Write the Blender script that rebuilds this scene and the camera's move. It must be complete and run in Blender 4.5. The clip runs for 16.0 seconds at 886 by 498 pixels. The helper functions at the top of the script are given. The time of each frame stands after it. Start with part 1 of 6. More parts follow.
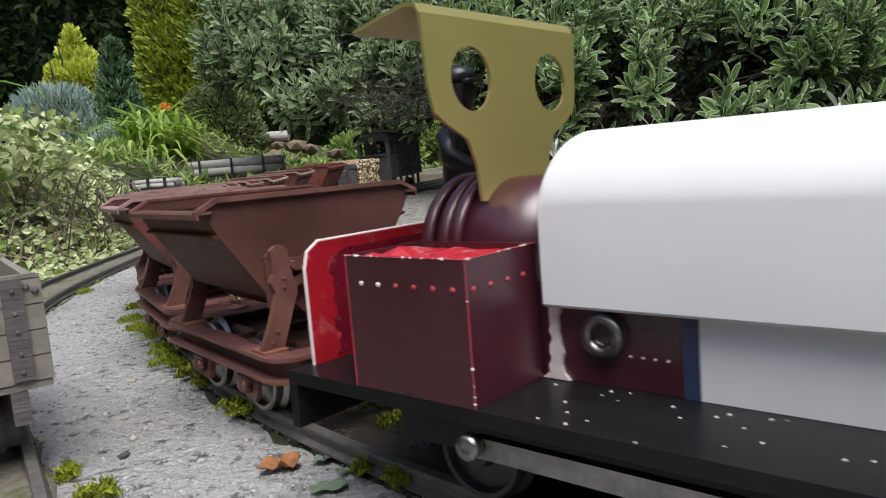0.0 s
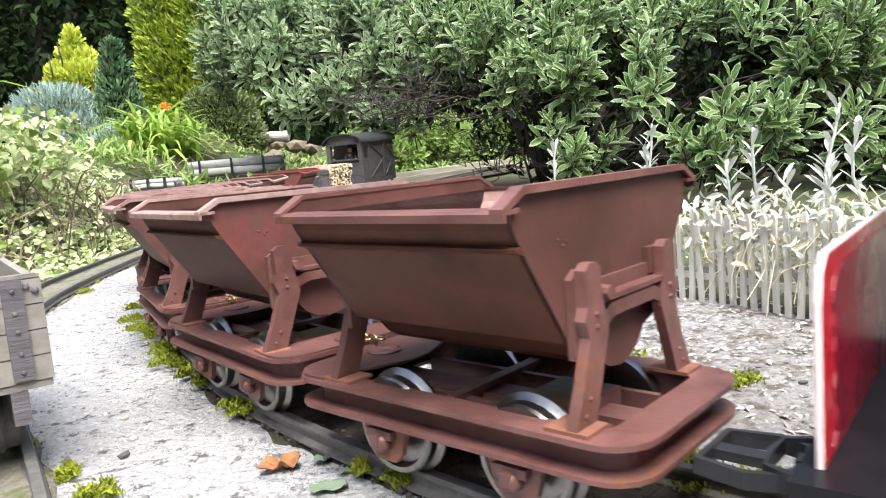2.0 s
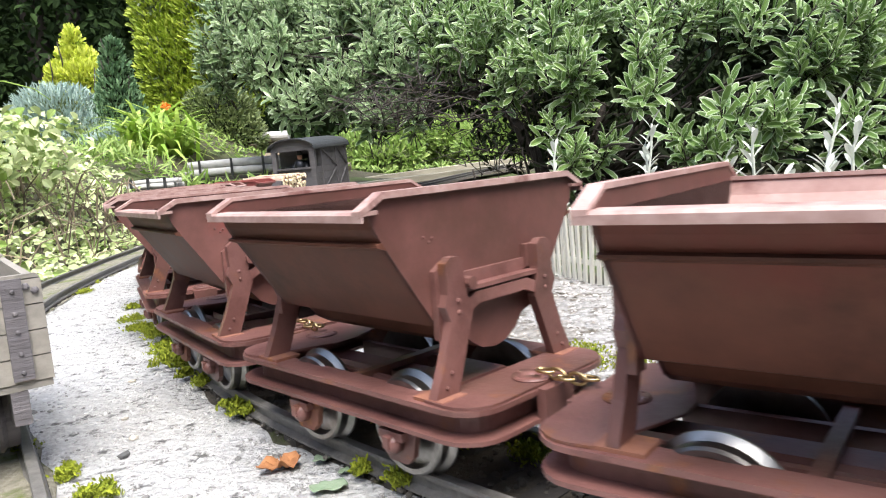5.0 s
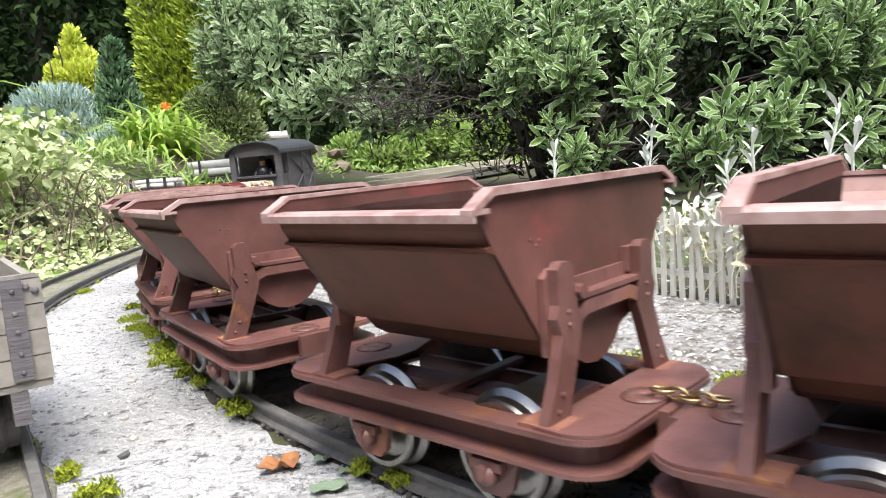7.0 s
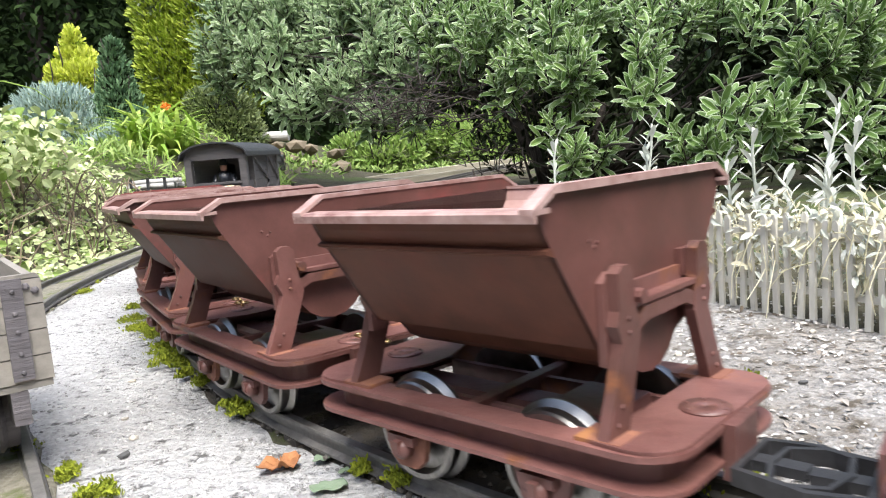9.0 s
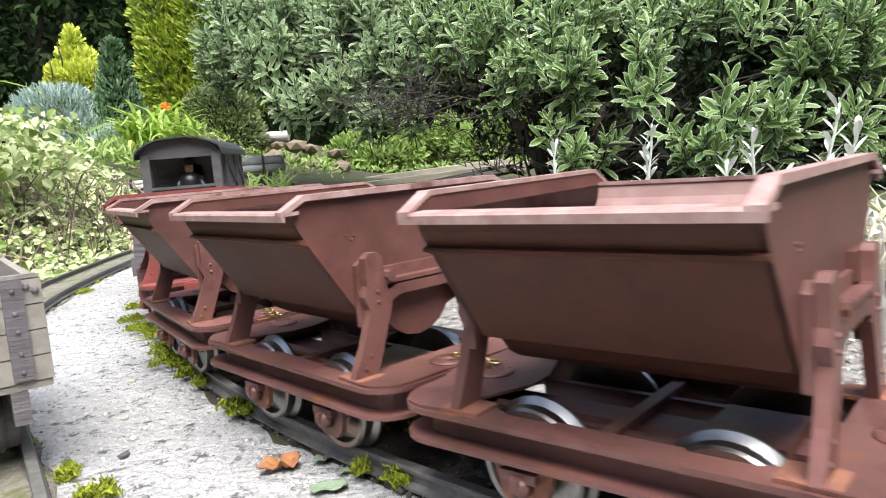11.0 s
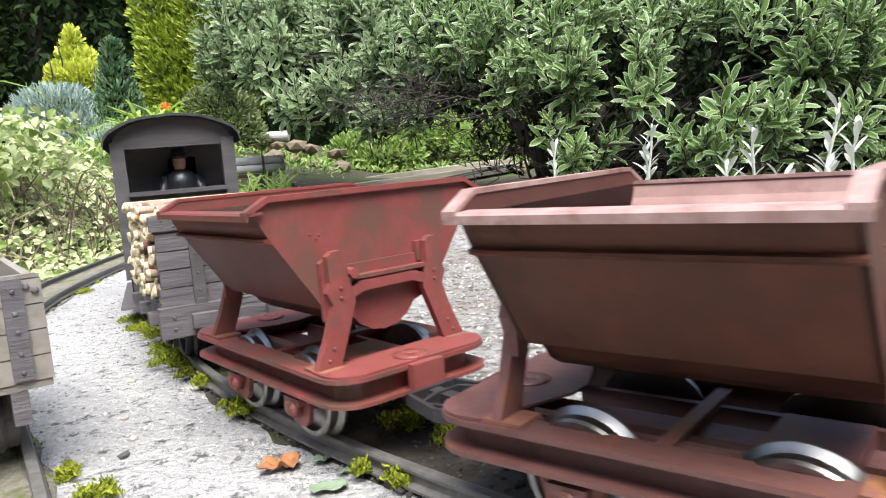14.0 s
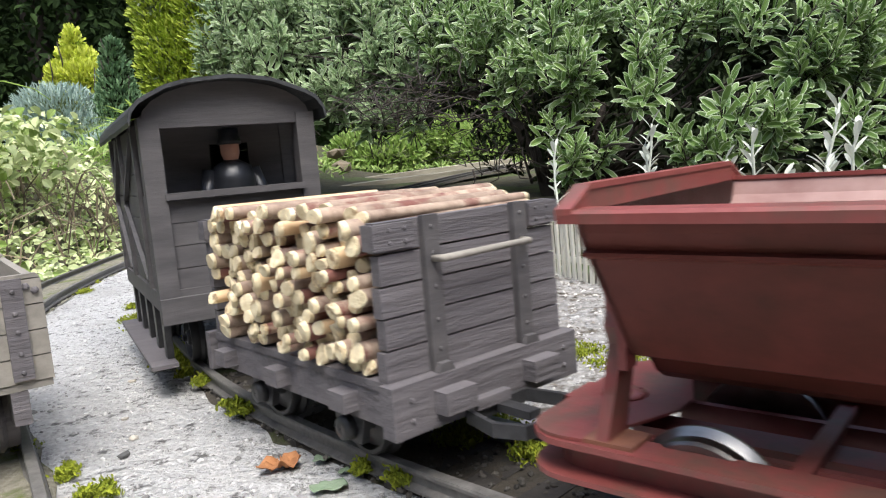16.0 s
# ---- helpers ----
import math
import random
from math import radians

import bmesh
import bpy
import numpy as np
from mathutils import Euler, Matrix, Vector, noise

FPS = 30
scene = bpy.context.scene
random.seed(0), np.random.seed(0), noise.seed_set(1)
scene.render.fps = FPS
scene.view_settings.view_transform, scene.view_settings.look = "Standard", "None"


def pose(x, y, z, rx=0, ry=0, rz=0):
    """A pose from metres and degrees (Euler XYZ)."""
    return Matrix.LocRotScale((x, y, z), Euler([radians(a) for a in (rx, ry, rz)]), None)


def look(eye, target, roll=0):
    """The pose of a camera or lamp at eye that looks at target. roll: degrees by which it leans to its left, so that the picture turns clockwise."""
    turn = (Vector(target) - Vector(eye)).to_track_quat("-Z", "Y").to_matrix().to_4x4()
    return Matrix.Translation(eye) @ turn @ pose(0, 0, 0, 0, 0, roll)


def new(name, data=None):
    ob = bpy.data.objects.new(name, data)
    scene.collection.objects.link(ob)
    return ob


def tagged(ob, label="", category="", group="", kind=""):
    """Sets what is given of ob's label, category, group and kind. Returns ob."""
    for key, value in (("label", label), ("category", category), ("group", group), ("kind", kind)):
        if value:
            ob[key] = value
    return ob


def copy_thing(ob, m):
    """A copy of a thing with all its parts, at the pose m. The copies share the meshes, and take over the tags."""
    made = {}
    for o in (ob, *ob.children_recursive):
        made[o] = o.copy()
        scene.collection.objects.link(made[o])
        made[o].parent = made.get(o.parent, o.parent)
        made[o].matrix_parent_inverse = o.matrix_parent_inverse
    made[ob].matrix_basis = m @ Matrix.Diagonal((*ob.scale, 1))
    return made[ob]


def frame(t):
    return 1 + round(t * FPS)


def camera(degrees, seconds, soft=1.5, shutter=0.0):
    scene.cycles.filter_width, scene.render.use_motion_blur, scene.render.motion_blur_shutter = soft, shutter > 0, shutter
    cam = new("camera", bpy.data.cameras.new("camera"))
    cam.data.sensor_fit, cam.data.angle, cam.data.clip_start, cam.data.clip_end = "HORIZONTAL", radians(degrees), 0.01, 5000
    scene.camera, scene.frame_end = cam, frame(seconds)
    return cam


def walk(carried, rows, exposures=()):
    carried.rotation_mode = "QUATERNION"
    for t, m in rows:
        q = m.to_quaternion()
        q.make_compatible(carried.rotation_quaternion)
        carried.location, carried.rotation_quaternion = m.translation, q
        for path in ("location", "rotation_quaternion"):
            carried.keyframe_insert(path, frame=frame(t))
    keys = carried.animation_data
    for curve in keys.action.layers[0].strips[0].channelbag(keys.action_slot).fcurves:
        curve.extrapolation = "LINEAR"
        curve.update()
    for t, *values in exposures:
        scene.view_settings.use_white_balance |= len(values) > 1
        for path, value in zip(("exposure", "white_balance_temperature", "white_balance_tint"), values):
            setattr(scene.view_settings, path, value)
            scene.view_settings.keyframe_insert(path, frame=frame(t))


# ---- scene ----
SECONDS = 16.0

# ---- camera: stands still a hand above the rails ----
cam = camera(63.1, SECONDS, soft=1.15, shutter=0.4)
EYE = Vector((0.0, 0.0, 0.0862))
VIEW = look(EYE, EYE + Vector((0, math.cos(radians(7.07)), -math.sin(radians(7.07)))), -4.7)
walk(cam, [(0, VIEW), (SECONDS, VIEW)],
     [(0, 0.3), (0.5, 0.52), (1.0, 1.02), (1.5, 1.38), (2.5, 1.65), (4.0, 1.62), (9.0, 1.42), (12.5, 1.5), (14.5, 1.32), (16.0, 1.08)])

# ---- daylight: bright, thinly overcast ----
world = bpy.data.worlds.new("world")
scene.world = world
world.use_nodes = True
wn = world.node_tree
sky = wn.nodes.new("ShaderNodeTexSky")
sky.sky_type = "NISHITA"
sky.sun_disc = False
sky.sun_elevation = radians(64)
sky.sun_rotation = radians(167)
sky.air_density, sky.dust_density = 1.0, 2.5
cloud = wn.nodes.new("ShaderNodeHueSaturation")   # thin cloud greys the blue
cloud.inputs["Saturation"].default_value = 0.9
wn.links.new(sky.outputs[0], cloud.inputs["Color"])
wn.links.new(cloud.outputs[0], wn.nodes["Background"].inputs[0])
wn.nodes["Background"].inputs[1].default_value = 0.15
sun = new("sun", bpy.data.lights.new("sun", "SUN"))
sun.data.energy, sun.data.angle, sun.data.color = 2.5, radians(40), (1.0, 0.98, 0.95)
sun.matrix_world = look((0.35, -0.9, 3.2), (0, 0.6, 0))


# ---- materials ----
def mat(name, c1, c2, rough=0.6, metal=0.0, scale=220.0, bump=0.25, stain=None, stain_scale=30.0, stain_at=0.58,
        stain_soft=0.1, island=False, translucent=0.0, stretch=(1, 1, 1), bump_scale=None, dist=0.0006, vary=0.0, patch=None, specular=0.5):
    m = bpy.data.materials.new(name)
    m.use_nodes = True
    t = m.node_tree
    b = t.nodes["Principled BSDF"]
    link = t.links.new
    tc = t.nodes.new("ShaderNodeTexCoord")
    oi = t.nodes.new("ShaderNodeObjectInfo")
    mul = t.nodes.new("ShaderNodeVectorMath")
    mul.operation = "MULTIPLY_ADD"
    mul.inputs[1].default_value = stretch
    sc = t.nodes.new("ShaderNodeVectorMath")
    sc.operation = "SCALE"
    sc.inputs[0].default_value = (3.1, 5.7, 2.3)
    link(oi.outputs["Random"], sc.inputs["Scale"])
    link(tc.outputs["Object"], mul.inputs[0])
    link(sc.outputs[0], mul.inputs[2])

    def noise_at(s, detail=5):
        n = t.nodes.new("ShaderNodeTexNoise")
        n.inputs["Scale"].default_value = s
        n.inputs["Detail"].default_value = detail
        n.inputs["Roughness"].default_value = 0.65
        link(mul.outputs[0], n.inputs["Vector"])
        return n

    def ramp(src, a, ca, z, cz):
        r = t.nodes.new("ShaderNodeValToRGB")
        r.color_ramp.elements[0].position, r.color_ramp.elements[0].color = a, (*ca, 1)
        r.color_ramp.elements[1].position, r.color_ramp.elements[1].color = z, (*cz, 1)
        link(src, r.inputs[0])
        return r

    fine = noise_at(scale)
    if island:
        geo = t.nodes.new("ShaderNodeNewGeometry")
        colour = ramp(geo.outputs["Random Per Island"], 0.0, c1, 1.0, c2).outputs[0]
    else:
        colour = ramp(fine.outputs[0], 0.3, c1, 0.7, c2).outputs[0]
    if vary:
        hsv = t.nodes.new("ShaderNodeHueSaturation")
        mr = t.nodes.new("ShaderNodeMapRange")
        mr.inputs["To Min"].default_value, mr.inputs["To Max"].default_value = 1 - vary, 1 + vary
        link(oi.outputs["Random"], mr.inputs["Value"])
        link(mr.outputs[0], hsv.inputs["Value"])
        link(colour, hsv.inputs["Color"])
        colour = hsv.outputs[0]
    for colour_2, s2, at2, soft2 in ([patch] if patch else []):
        wide = noise_at(s2, 9)
        k = ramp(wide.outputs[0], at2, (0, 0, 0), at2 + soft2, (1, 1, 1))
        mx = t.nodes.new("ShaderNodeMix")
        mx.data_type = "RGBA"
        link(k.outputs[0], mx.inputs[0])
        link(colour, mx.inputs[6])
        mx.inputs[7].default_value = (*colour_2, 1)
        colour = mx.outputs[2]
    if stain:
        big = noise_at(stain_scale, 8)
        k = ramp(big.outputs[0], stain_at, (0, 0, 0), stain_at + stain_soft, (1, 1, 1))
        mx = t.nodes.new("ShaderNodeMix")
        mx.data_type = "RGBA"
        link(k.outputs[0], mx.inputs[0])
        link(colour, mx.inputs[6])
        mx.inputs[7].default_value = (*stain, 1)
        colour = mx.outputs[2]
    link(colour, b.inputs["Base Color"])
    b.inputs["Metallic"].default_value = metal
    b.inputs["Specular IOR Level"].default_value = specular
    rr = t.nodes.new("ShaderNodeMapRange")
    rr.inputs["To Min"].default_value, rr.inputs["To Max"].default_value = max(0.03, rough - 0.12), min(1, rough + 0.12)
    link(fine.outputs[0], rr.inputs["Value"])
    link(rr.outputs[0], b.inputs["Roughness"])
    if bump:
        bp = t.nodes.new("ShaderNodeBump")
        bp.inputs["Strength"].default_value = bump
        bp.inputs["Distance"].default_value = dist
        link(noise_at(bump_scale or scale * 1.7, 6).outputs[0], bp.inputs["Height"])
        link(bp.outputs[0], b.inputs["Normal"])
    if translucent:
        tr = t.nodes.new("ShaderNodeBsdfTranslucent")
        link(colour, tr.inputs[0])
        ms = t.nodes.new("ShaderNodeMixShader")
        ms.inputs[0].default_value = translucent
        link(b.outputs[0], ms.inputs[1])
        link(tr.outputs[0], ms.inputs[2])
        link(ms.outputs[0], t.nodes["Material Output"].inputs[0])
    return m


RUST = mat("oxide_paint", (0.095, 0.038, 0.032), (0.23, 0.108, 0.094), 0.42, 0, 60, 0.5, stain=(0.26, 0.10, 0.038),
           stain_scale=60, stain_at=0.58, stain_soft=0.16, vary=0.16, patch=((0.085, 0.038, 0.030), 30, 0.48, 0.16), bump_scale=260)
TUB = mat("tub_oxide_paint", (0.088, 0.036, 0.029), (0.155, 0.064, 0.053), 0.5, 0, 60, 0.25, stain=(0.068, 0.032, 0.022),
          stain_scale=24, stain_at=0.52, stain_soft=0.2, vary=0.12, patch=((0.21, 0.055, 0.048), 18, 0.57, 0.12))
RED = mat("red_oxide_paint", (0.19, 0.045, 0.040), (0.25, 0.068, 0.06), 0.45, 0, 120, 0.25, stain=(0.14, 0.066, 0.05),
          stain_scale=32, stain_at=0.5)
# stained tub-side paint; the shade of the downward slope is put into its colour
TUBSIDE = mat("shaded_side_brown_paint", (0.080, 0.033, 0.022), (0.130, 0.052, 0.034), 0.55, 0, 55, 0.25, stain=(0.05, 0.024, 0.015), stain_scale=22, stain_at=0.5, stain_soft=0.2, vary=0.15, specular=0.2, patch=((0.135, 0.038, 0.028), 16, 0.56, 0.15))
PALETUB = mat("pale_tub_lining", (0.24, 0.13, 0.115), (0.38, 0.25, 0.225), 0.75, 0, 70, 0.3, stain=(0.15, 0.06, 0.05), stain_scale=25, stain_at=0.55, vary=0.1)
# red tub sides: stained, and darkened to carry their shade as well
REDSIDE = mat("shaded_side_red_paint", (0.11, 0.030, 0.022), (0.165, 0.046, 0.036), 0.5, 0, 55, 0.25, stain=(0.06, 0.025, 0.016), stain_scale=22, stain_at=0.52, stain_soft=0.2, specular=0.2)
# worn rim paint, made paler still to carry sky light on the top edges
RIMPALE = mat("worn_sky_lit_rim_paint", (0.26, 0.145, 0.125), (0.47, 0.33, 0.30), 0.5, 0, 140, 0.3, stain=(0.17, 0.07, 0.06), stain_scale=50, stain_at=0.56)
FLAKE = mat("flaking_rust", (0.25, 0.105, 0.06), (0.15, 0.060, 0.045), 0.75, 0, 120, 0.6, stain=(0.30, 0.13, 0.05),
            stain_scale=110, stain_at=0.56)
STEEL = mat("bright_steel", (0.20, 0.195, 0.185), (0.35, 0.34, 0.325), 0.34, 1.0, 300, 0.05)
BRASS = mat("brass_chain", (0.55, 0.42, 0.22), (0.42, 0.3, 0.14), 0.35, 1.0, 400, 0.1)
DARKIRON = mat("black_iron", (0.018, 0.018, 0.019), (0.04, 0.04, 0.042), 0.45, 0, 300, 0.2)
GREYWOOD = mat("grey_stained_wood", (0.088, 0.080, 0.085), (0.145, 0.133, 0.138), 0.7, 0, 130, 0.8, stretch=(1, 0.12, 1.4),
               stain=(0.04, 0.036, 0.038), stain_scale=70, stain_at=0.6, dist=0.0014)
VANWOOD = mat("dark_grey_wood", (0.058, 0.054, 0.056), (0.105, 0.098, 0.098), 0.7, 0, 130, 0.5, stretch=(1, 0.2, 1.4))
VANROOF = mat("roof_felt", (0.022, 0.024, 0.026), (0.05, 0.053, 0.055), 0.6, 0, 200, 0.5)
PALEWOOD = mat("weathered_wood", (0.19, 0.175, 0.15), (0.31, 0.285, 0.245), 0.75, 0, 120, 0.5, stretch=(0.2, 1, 1.4),
               stain=(0.16, 0.15, 0.13), stain_scale=40)
LOGEND = mat("cut_wood", (0.70, 0.56, 0.33), (0.86, 0.77, 0.54), 0.7, 0, 350, 0.9, stain=(0.38, 0.25, 0.13), stain_scale=150, stain_at=0.56, vary=0.2, dist=0.0012)
BARK = mat("pine_bark", (0.20, 0.13, 0.095), (0.48, 0.37, 0.28), 0.8, 0, 150, 0.9, stain=(0.17, 0.065, 0.05), stain_scale=50,
           stain_at=0.5, vary=0.2)
PEELED = mat("peeled_wood", (0.60, 0.40, 0.22), (0.70, 0.52, 0.32), 0.6, 0, 90, 0.3, stretch=(1, .2, 1), vary=0.1)
MAROON = mat("maroon_paint", (0.052, 0.010, 0.018), (0.075, 0.016, 0.026), 0.32, 0, 60, 0.05, stain=(0.10, 0.03, 0.04),
             stain_scale=55, stain_at=0.68, specular=0.9)
SCARLET = mat("scarlet_paint", (0.52, 0.018, 0.03), (0.40, 0.013, 0.025), 0.3, 0, 60, 0.15, stain=(0.60, 0.22, 0.22),
              stain_scale=75, stain_at=0.54, stain_soft=0.12)
CRIMSON = mat("crimson_paint", (0.17, 0.008, 0.022), (0.26, 0.012, 0.030), 0.28, 0, 60, 0.1, stain=(0.45, 0.10, 0.11), stain_scale=95, stain_at=0.62, stain_soft=0.1)
BLUEPAINT = mat("dark_blue_paint", (0.02, 0.03, 0.07), (0.04, 0.06, 0.13), 0.3, 0, 80, 0.1)
CHIP = mat("chipped_filler", (0.75, 0.62, 0.6), (0.85, 0.78, 0.76), 0.6, 0, 500, 0.2)
RIVETRED = mat("red_rivet", (0.45, 0.05, 0.07), (0.5, 0.08, 0.1), 0.4, 0, 500, 0)
WHITE = mat("white_board", (0.78, 0.79, 0.8), (0.82, 0.82, 0.83), 0.55, 0, 40, 0.03)
OLIVE = mat("brass_sheet", (0.40, 0.36, 0.12), (0.46, 0.41, 0.15), 0.42, 0.45, 25, 0.04)
BLACKPAINT = mat("black_paint", (0.007, 0.007, 0.008), (0.013, 0.013, 0.014), 0.36, 0, 90, 0.08, stain=(0.05, 0.05, 0.05),
                 stain_scale=500, stain_at=0.7, specular=0.22)
FIGURE = mat("black_figure_paint", (0.010, 0.011, 0.014), (0.020, 0.022, 0.027), 0.34, 0, 200, 0.3)
SKIN = mat("figure_face_paint", (0.50, 0.27, 0.19), (0.55, 0.3, 0.21), 0.6, 0, 300, 0.1)
RAIL = mat("weathered_rail", (0.09, 0.086, 0.08), (0.18, 0.172, 0.16), 0.5, 0.2, 260, 0.3)
SLEEPER = mat("black_sleeper", (0.022, 0.019, 0.017), (0.05, 0.043, 0.037), 0.8, 0, 250, 0.5)
SOIL = mat("dark_soil", (0.030, 0.025, 0.018), (0.075, 0.062, 0.045), 0.95, 0, 180, 1.0, dist=0.002, stain=(0.05, 0.07, 0.012),
           stain_scale=28, stain_at=0.55)
GRAVEL = mat("pale_concrete_gravel", (0.44, 0.435, 0.425), (0.74, 0.735, 0.72), 0.9, 0, 420, 1.0, dist=0.010, stain=(0.14, 0.137, 0.13),
             stain_scale=150, stain_at=0.56, stain_soft=0.08, bump_scale=170, patch=((0.36, 0.35, 0.335), 7, 0.47, 0.22))
LITTER = mat("littered_gravel", (0.20, 0.19, 0.175), (0.52, 0.505, 0.48), 0.9, 0, 300, 1.0, dist=0.008, stain=(0.12, 0.10, 0.075), stain_scale=95, stain_at=0.5, stain_soft=0.12, bump_scale=150, patch=((0.20, 0.17, 0.13), 9, 0.5, 0.25))
CHIPS = mat("bark_chip", (0.10, 0.075, 0.05), (0.66, 0.63, 0.58), 0.85, 0, 300, 0.4, island=True)
EARTH = mat("planted_earth", (0.03, 0.028, 0.016), (0.085, 0.075, 0.04), 0.95, 0, 25, 1.0, dist=0.01, stain=(0.06, 0.085, 0.02), stain_scale=6, stain_at=0.5)
MOSSBED = mat("mossy_gravel", (0.11, 0.10, 0.07), (0.27, 0.255, 0.2), 0.95, 0, 250, 0.9, dist=0.002, stain=(0.10, 0.12, 0.03), stain_scale=40, stain_at=0.52)
PEBBLE = mat("grey_pebble", (0.15, 0.147, 0.14), (0.55, 0.545, 0.53), 0.85, 0, 300, 0.4, island=True)
BALLAST = mat("dark_ballast", (0.018, 0.016, 0.013), (0.11, 0.10, 0.085), 0.9, 0, 300, 0.4, island=True)
DARKSTONE = mat("dark_stone", (0.05, 0.05, 0.05), (0.11, 0.11, 0.105), 0.85, 0, 300, 0.6)
MOSS = mat("green_moss", (0.13, 0.17, 0.008), (0.32, 0.36, 0.025), 0.95, 0, 500, 0.8, island=True)
DEADLEAF = mat("dry_leaf", (0.30, 0.12, 0.045), (0.48, 0.22, 0.09), 0.8, 0, 200, 0.6, translucent=0.2)
GREYLEAF = mat("fallen_leaf", (0.15, 0.22, 0.13), (0.23, 0.29, 0.2), 0.7, 0, 150, 0.4)
FENCE = mat("weathered_white_paint", (0.50, 0.48, 0.42), (0.68, 0.66, 0.58), 0.75, 0, 160, 0.5, stretch=(1, 1, 0.2),
            stain=(0.33, 0.30, 0.24), stain_scale=70, stain_at=0.56, vary=0.1)
LEAFGREY = mat("grey_shrub_leaf", (0.115, 0.195, 0.075), (0.27, 0.37, 0.175), 0.42, 0, 90, 0, island=True, translucent=0.18)
LEAF = mat("shrub_leaf", (0.075, 0.15, 0.032), (0.19, 0.30, 0.085), 0.36, 0, 90, 0, island=True, translucent=0.18)
LEAFEDGE = mat("shrub_leaf_margin", (0.35, 0.46, 0.26), (0.56, 0.64, 0.45), 0.45, 0, 90, 0, island=True, translucent=0.2)
# near-black leaf colour that stands in for shade inside the crowns
LEAFSHADE = mat("shade_dark_inner_leaf", (0.008, 0.013, 0.005), (0.022, 0.034, 0.011), 0.7, 0, 90, 0, island=True, specular=0.15)
TWIG = mat("brown_twig", (0.022, 0.017, 0.014), (0.05, 0.04, 0.032), 0.85, 0, 90, 0.4)
STRAW = mat("dry_stem", (0.07, 0.05, 0.035), (0.40, 0.32, 0.22), 0.8, 0, 120, 0.2, island=True)
WHITELEAF = mat("felted_white_leaf", (0.55, 0.58, 0.50), (0.78, 0.80, 0.74), 0.8, 0, 300, 0.3, island=True, translucent=0.2)
DRYWHITE = mat("withered_leaf", (0.50, 0.47, 0.30), (0.72, 0.68, 0.52), 0.8, 0, 300, 0.3, island=True, translucent=0.2)
IVY = mat("ground_cover_leaf", (0.17, 0.27, 0.04), (0.80, 0.84, 0.50), 0.5, 0, 90, 0, island=True, translucent=0.25)
BLUEGREY = mat("blue_grey_foliage", (0.25, 0.36, 0.32), (0.48, 0.59, 0.52), 0.7, 0, 90, 0, island=True, translucent=0.15)
GOLD = mat("golden_conifer_foliage", (0.48, 0.55, 0.04), (0.78, 0.82, 0.18), 0.6, 0, 90, 0, island=True, translucent=0.25)
CONIFER = mat("green_conifer_foliage", (0.08, 0.165, 0.075), (0.18, 0.30, 0.14), 0.6, 0, 90, 0, island=True, translucent=0.15)
THUJA = mat("yellow_green_hedge_foliage", (0.25, 0.36, 0.025), (0.50, 0.58, 0.09), 0.6, 0, 90, 0, island=True, translucent=0.25)
BOXLEAF = mat("clipped_shrub_foliage", (0.085, 0.12, 0.035), (0.21, 0.26, 0.10), 0.5, 0, 90, 0, island=True, translucent=0.15)
LILY = mat("strap_leaf", (0.22, 0.38, 0.04), (0.50, 0.62, 0.16), 0.45, 0, 90, 0, island=True, translucent=0.3)
LIME = mat("lime_foliage", (0.16, 0.28, 0.045), (0.36, 0.47, 0.14), 0.5, 0, 90, 0, island=True, translucent=0.3)
FLOWER = mat("orange_petal", (0.85, 0.18, 0.02), (0.9, 0.28, 0.05), 0.6, 0, 90, 0, translucent=0.2)
# almost black, for the added ring that shades the garden's edge
TREESHADE = mat("far_tree_shade", (0.002, 0.004, 0.002), (0.009, 0.014, 0.006), 0.95, 0, 4, 0, specular=0.0)
# the wood's shade is put into this near-black green
WOODS = mat("shaded_woodland_foliage", (0.006, 0.014, 0.004), (0.028, 0.052, 0.014), 0.8, 0, 90, 0, island=True, translucent=0.1, specular=0.1)
STONE = mat("pale_garden_stone", (0.34, 0.31, 0.26), (0.5, 0.47, 0.4), 0.9, 0, 60, 0.7, dist=0.002)
BOARD = mat("pale_old_board", (0.30, 0.27, 0.20), (0.46, 0.42, 0.33), 0.8, 0, 60, 0.5, stretch=(0.15, 1, 1), stain=(0.16, 0.15, 0.10), stain_scale=12, stain_at=0.56)
ROCK = mat("mossy_rock", (0.11, 0.095, 0.06), (0.24, 0.19, 0.13), 0.9, 0, 40, 0.8, dist=0.003, stain=(0.07, 0.09, 0.02), stain_scale=14)
GREYPIPE = mat("grey_log", (0.35, 0.34, 0.32), (0.5, 0.49, 0.46), 0.7, 0, 60, 0.4)


# ---- mesh helpers ----
def empty(name):
    ob = new(name)
    ob.empty_display_size = 0.01
    return ob


def part(name, bm, material, parent=None, label="", bevel=0.0, smooth=False):
    if bevel:
        edges = [e for e in bm.edges if len(e.link_faces) == 2 and e.calc_face_angle(0) > 0.5]
        bmesh.ops.bevel(bm, geom=edges, offset=bevel, segments=1, affect="EDGES", clamp_overlap=True)
    bmesh.ops.recalc_face_normals(bm, faces=bm.faces)
    me = bpy.data.meshes.new(name)
    bm.to_mesh(me)
    bm.free()
    for m in (material if isinstance(material, (list, tuple)) else [material]):
        me.materials.append(m)
    if smooth:
        me.shade_smooth()
    ob = new(name, me)
    ob.parent = parent
    if label:
        tagged(ob, label)
    return ob


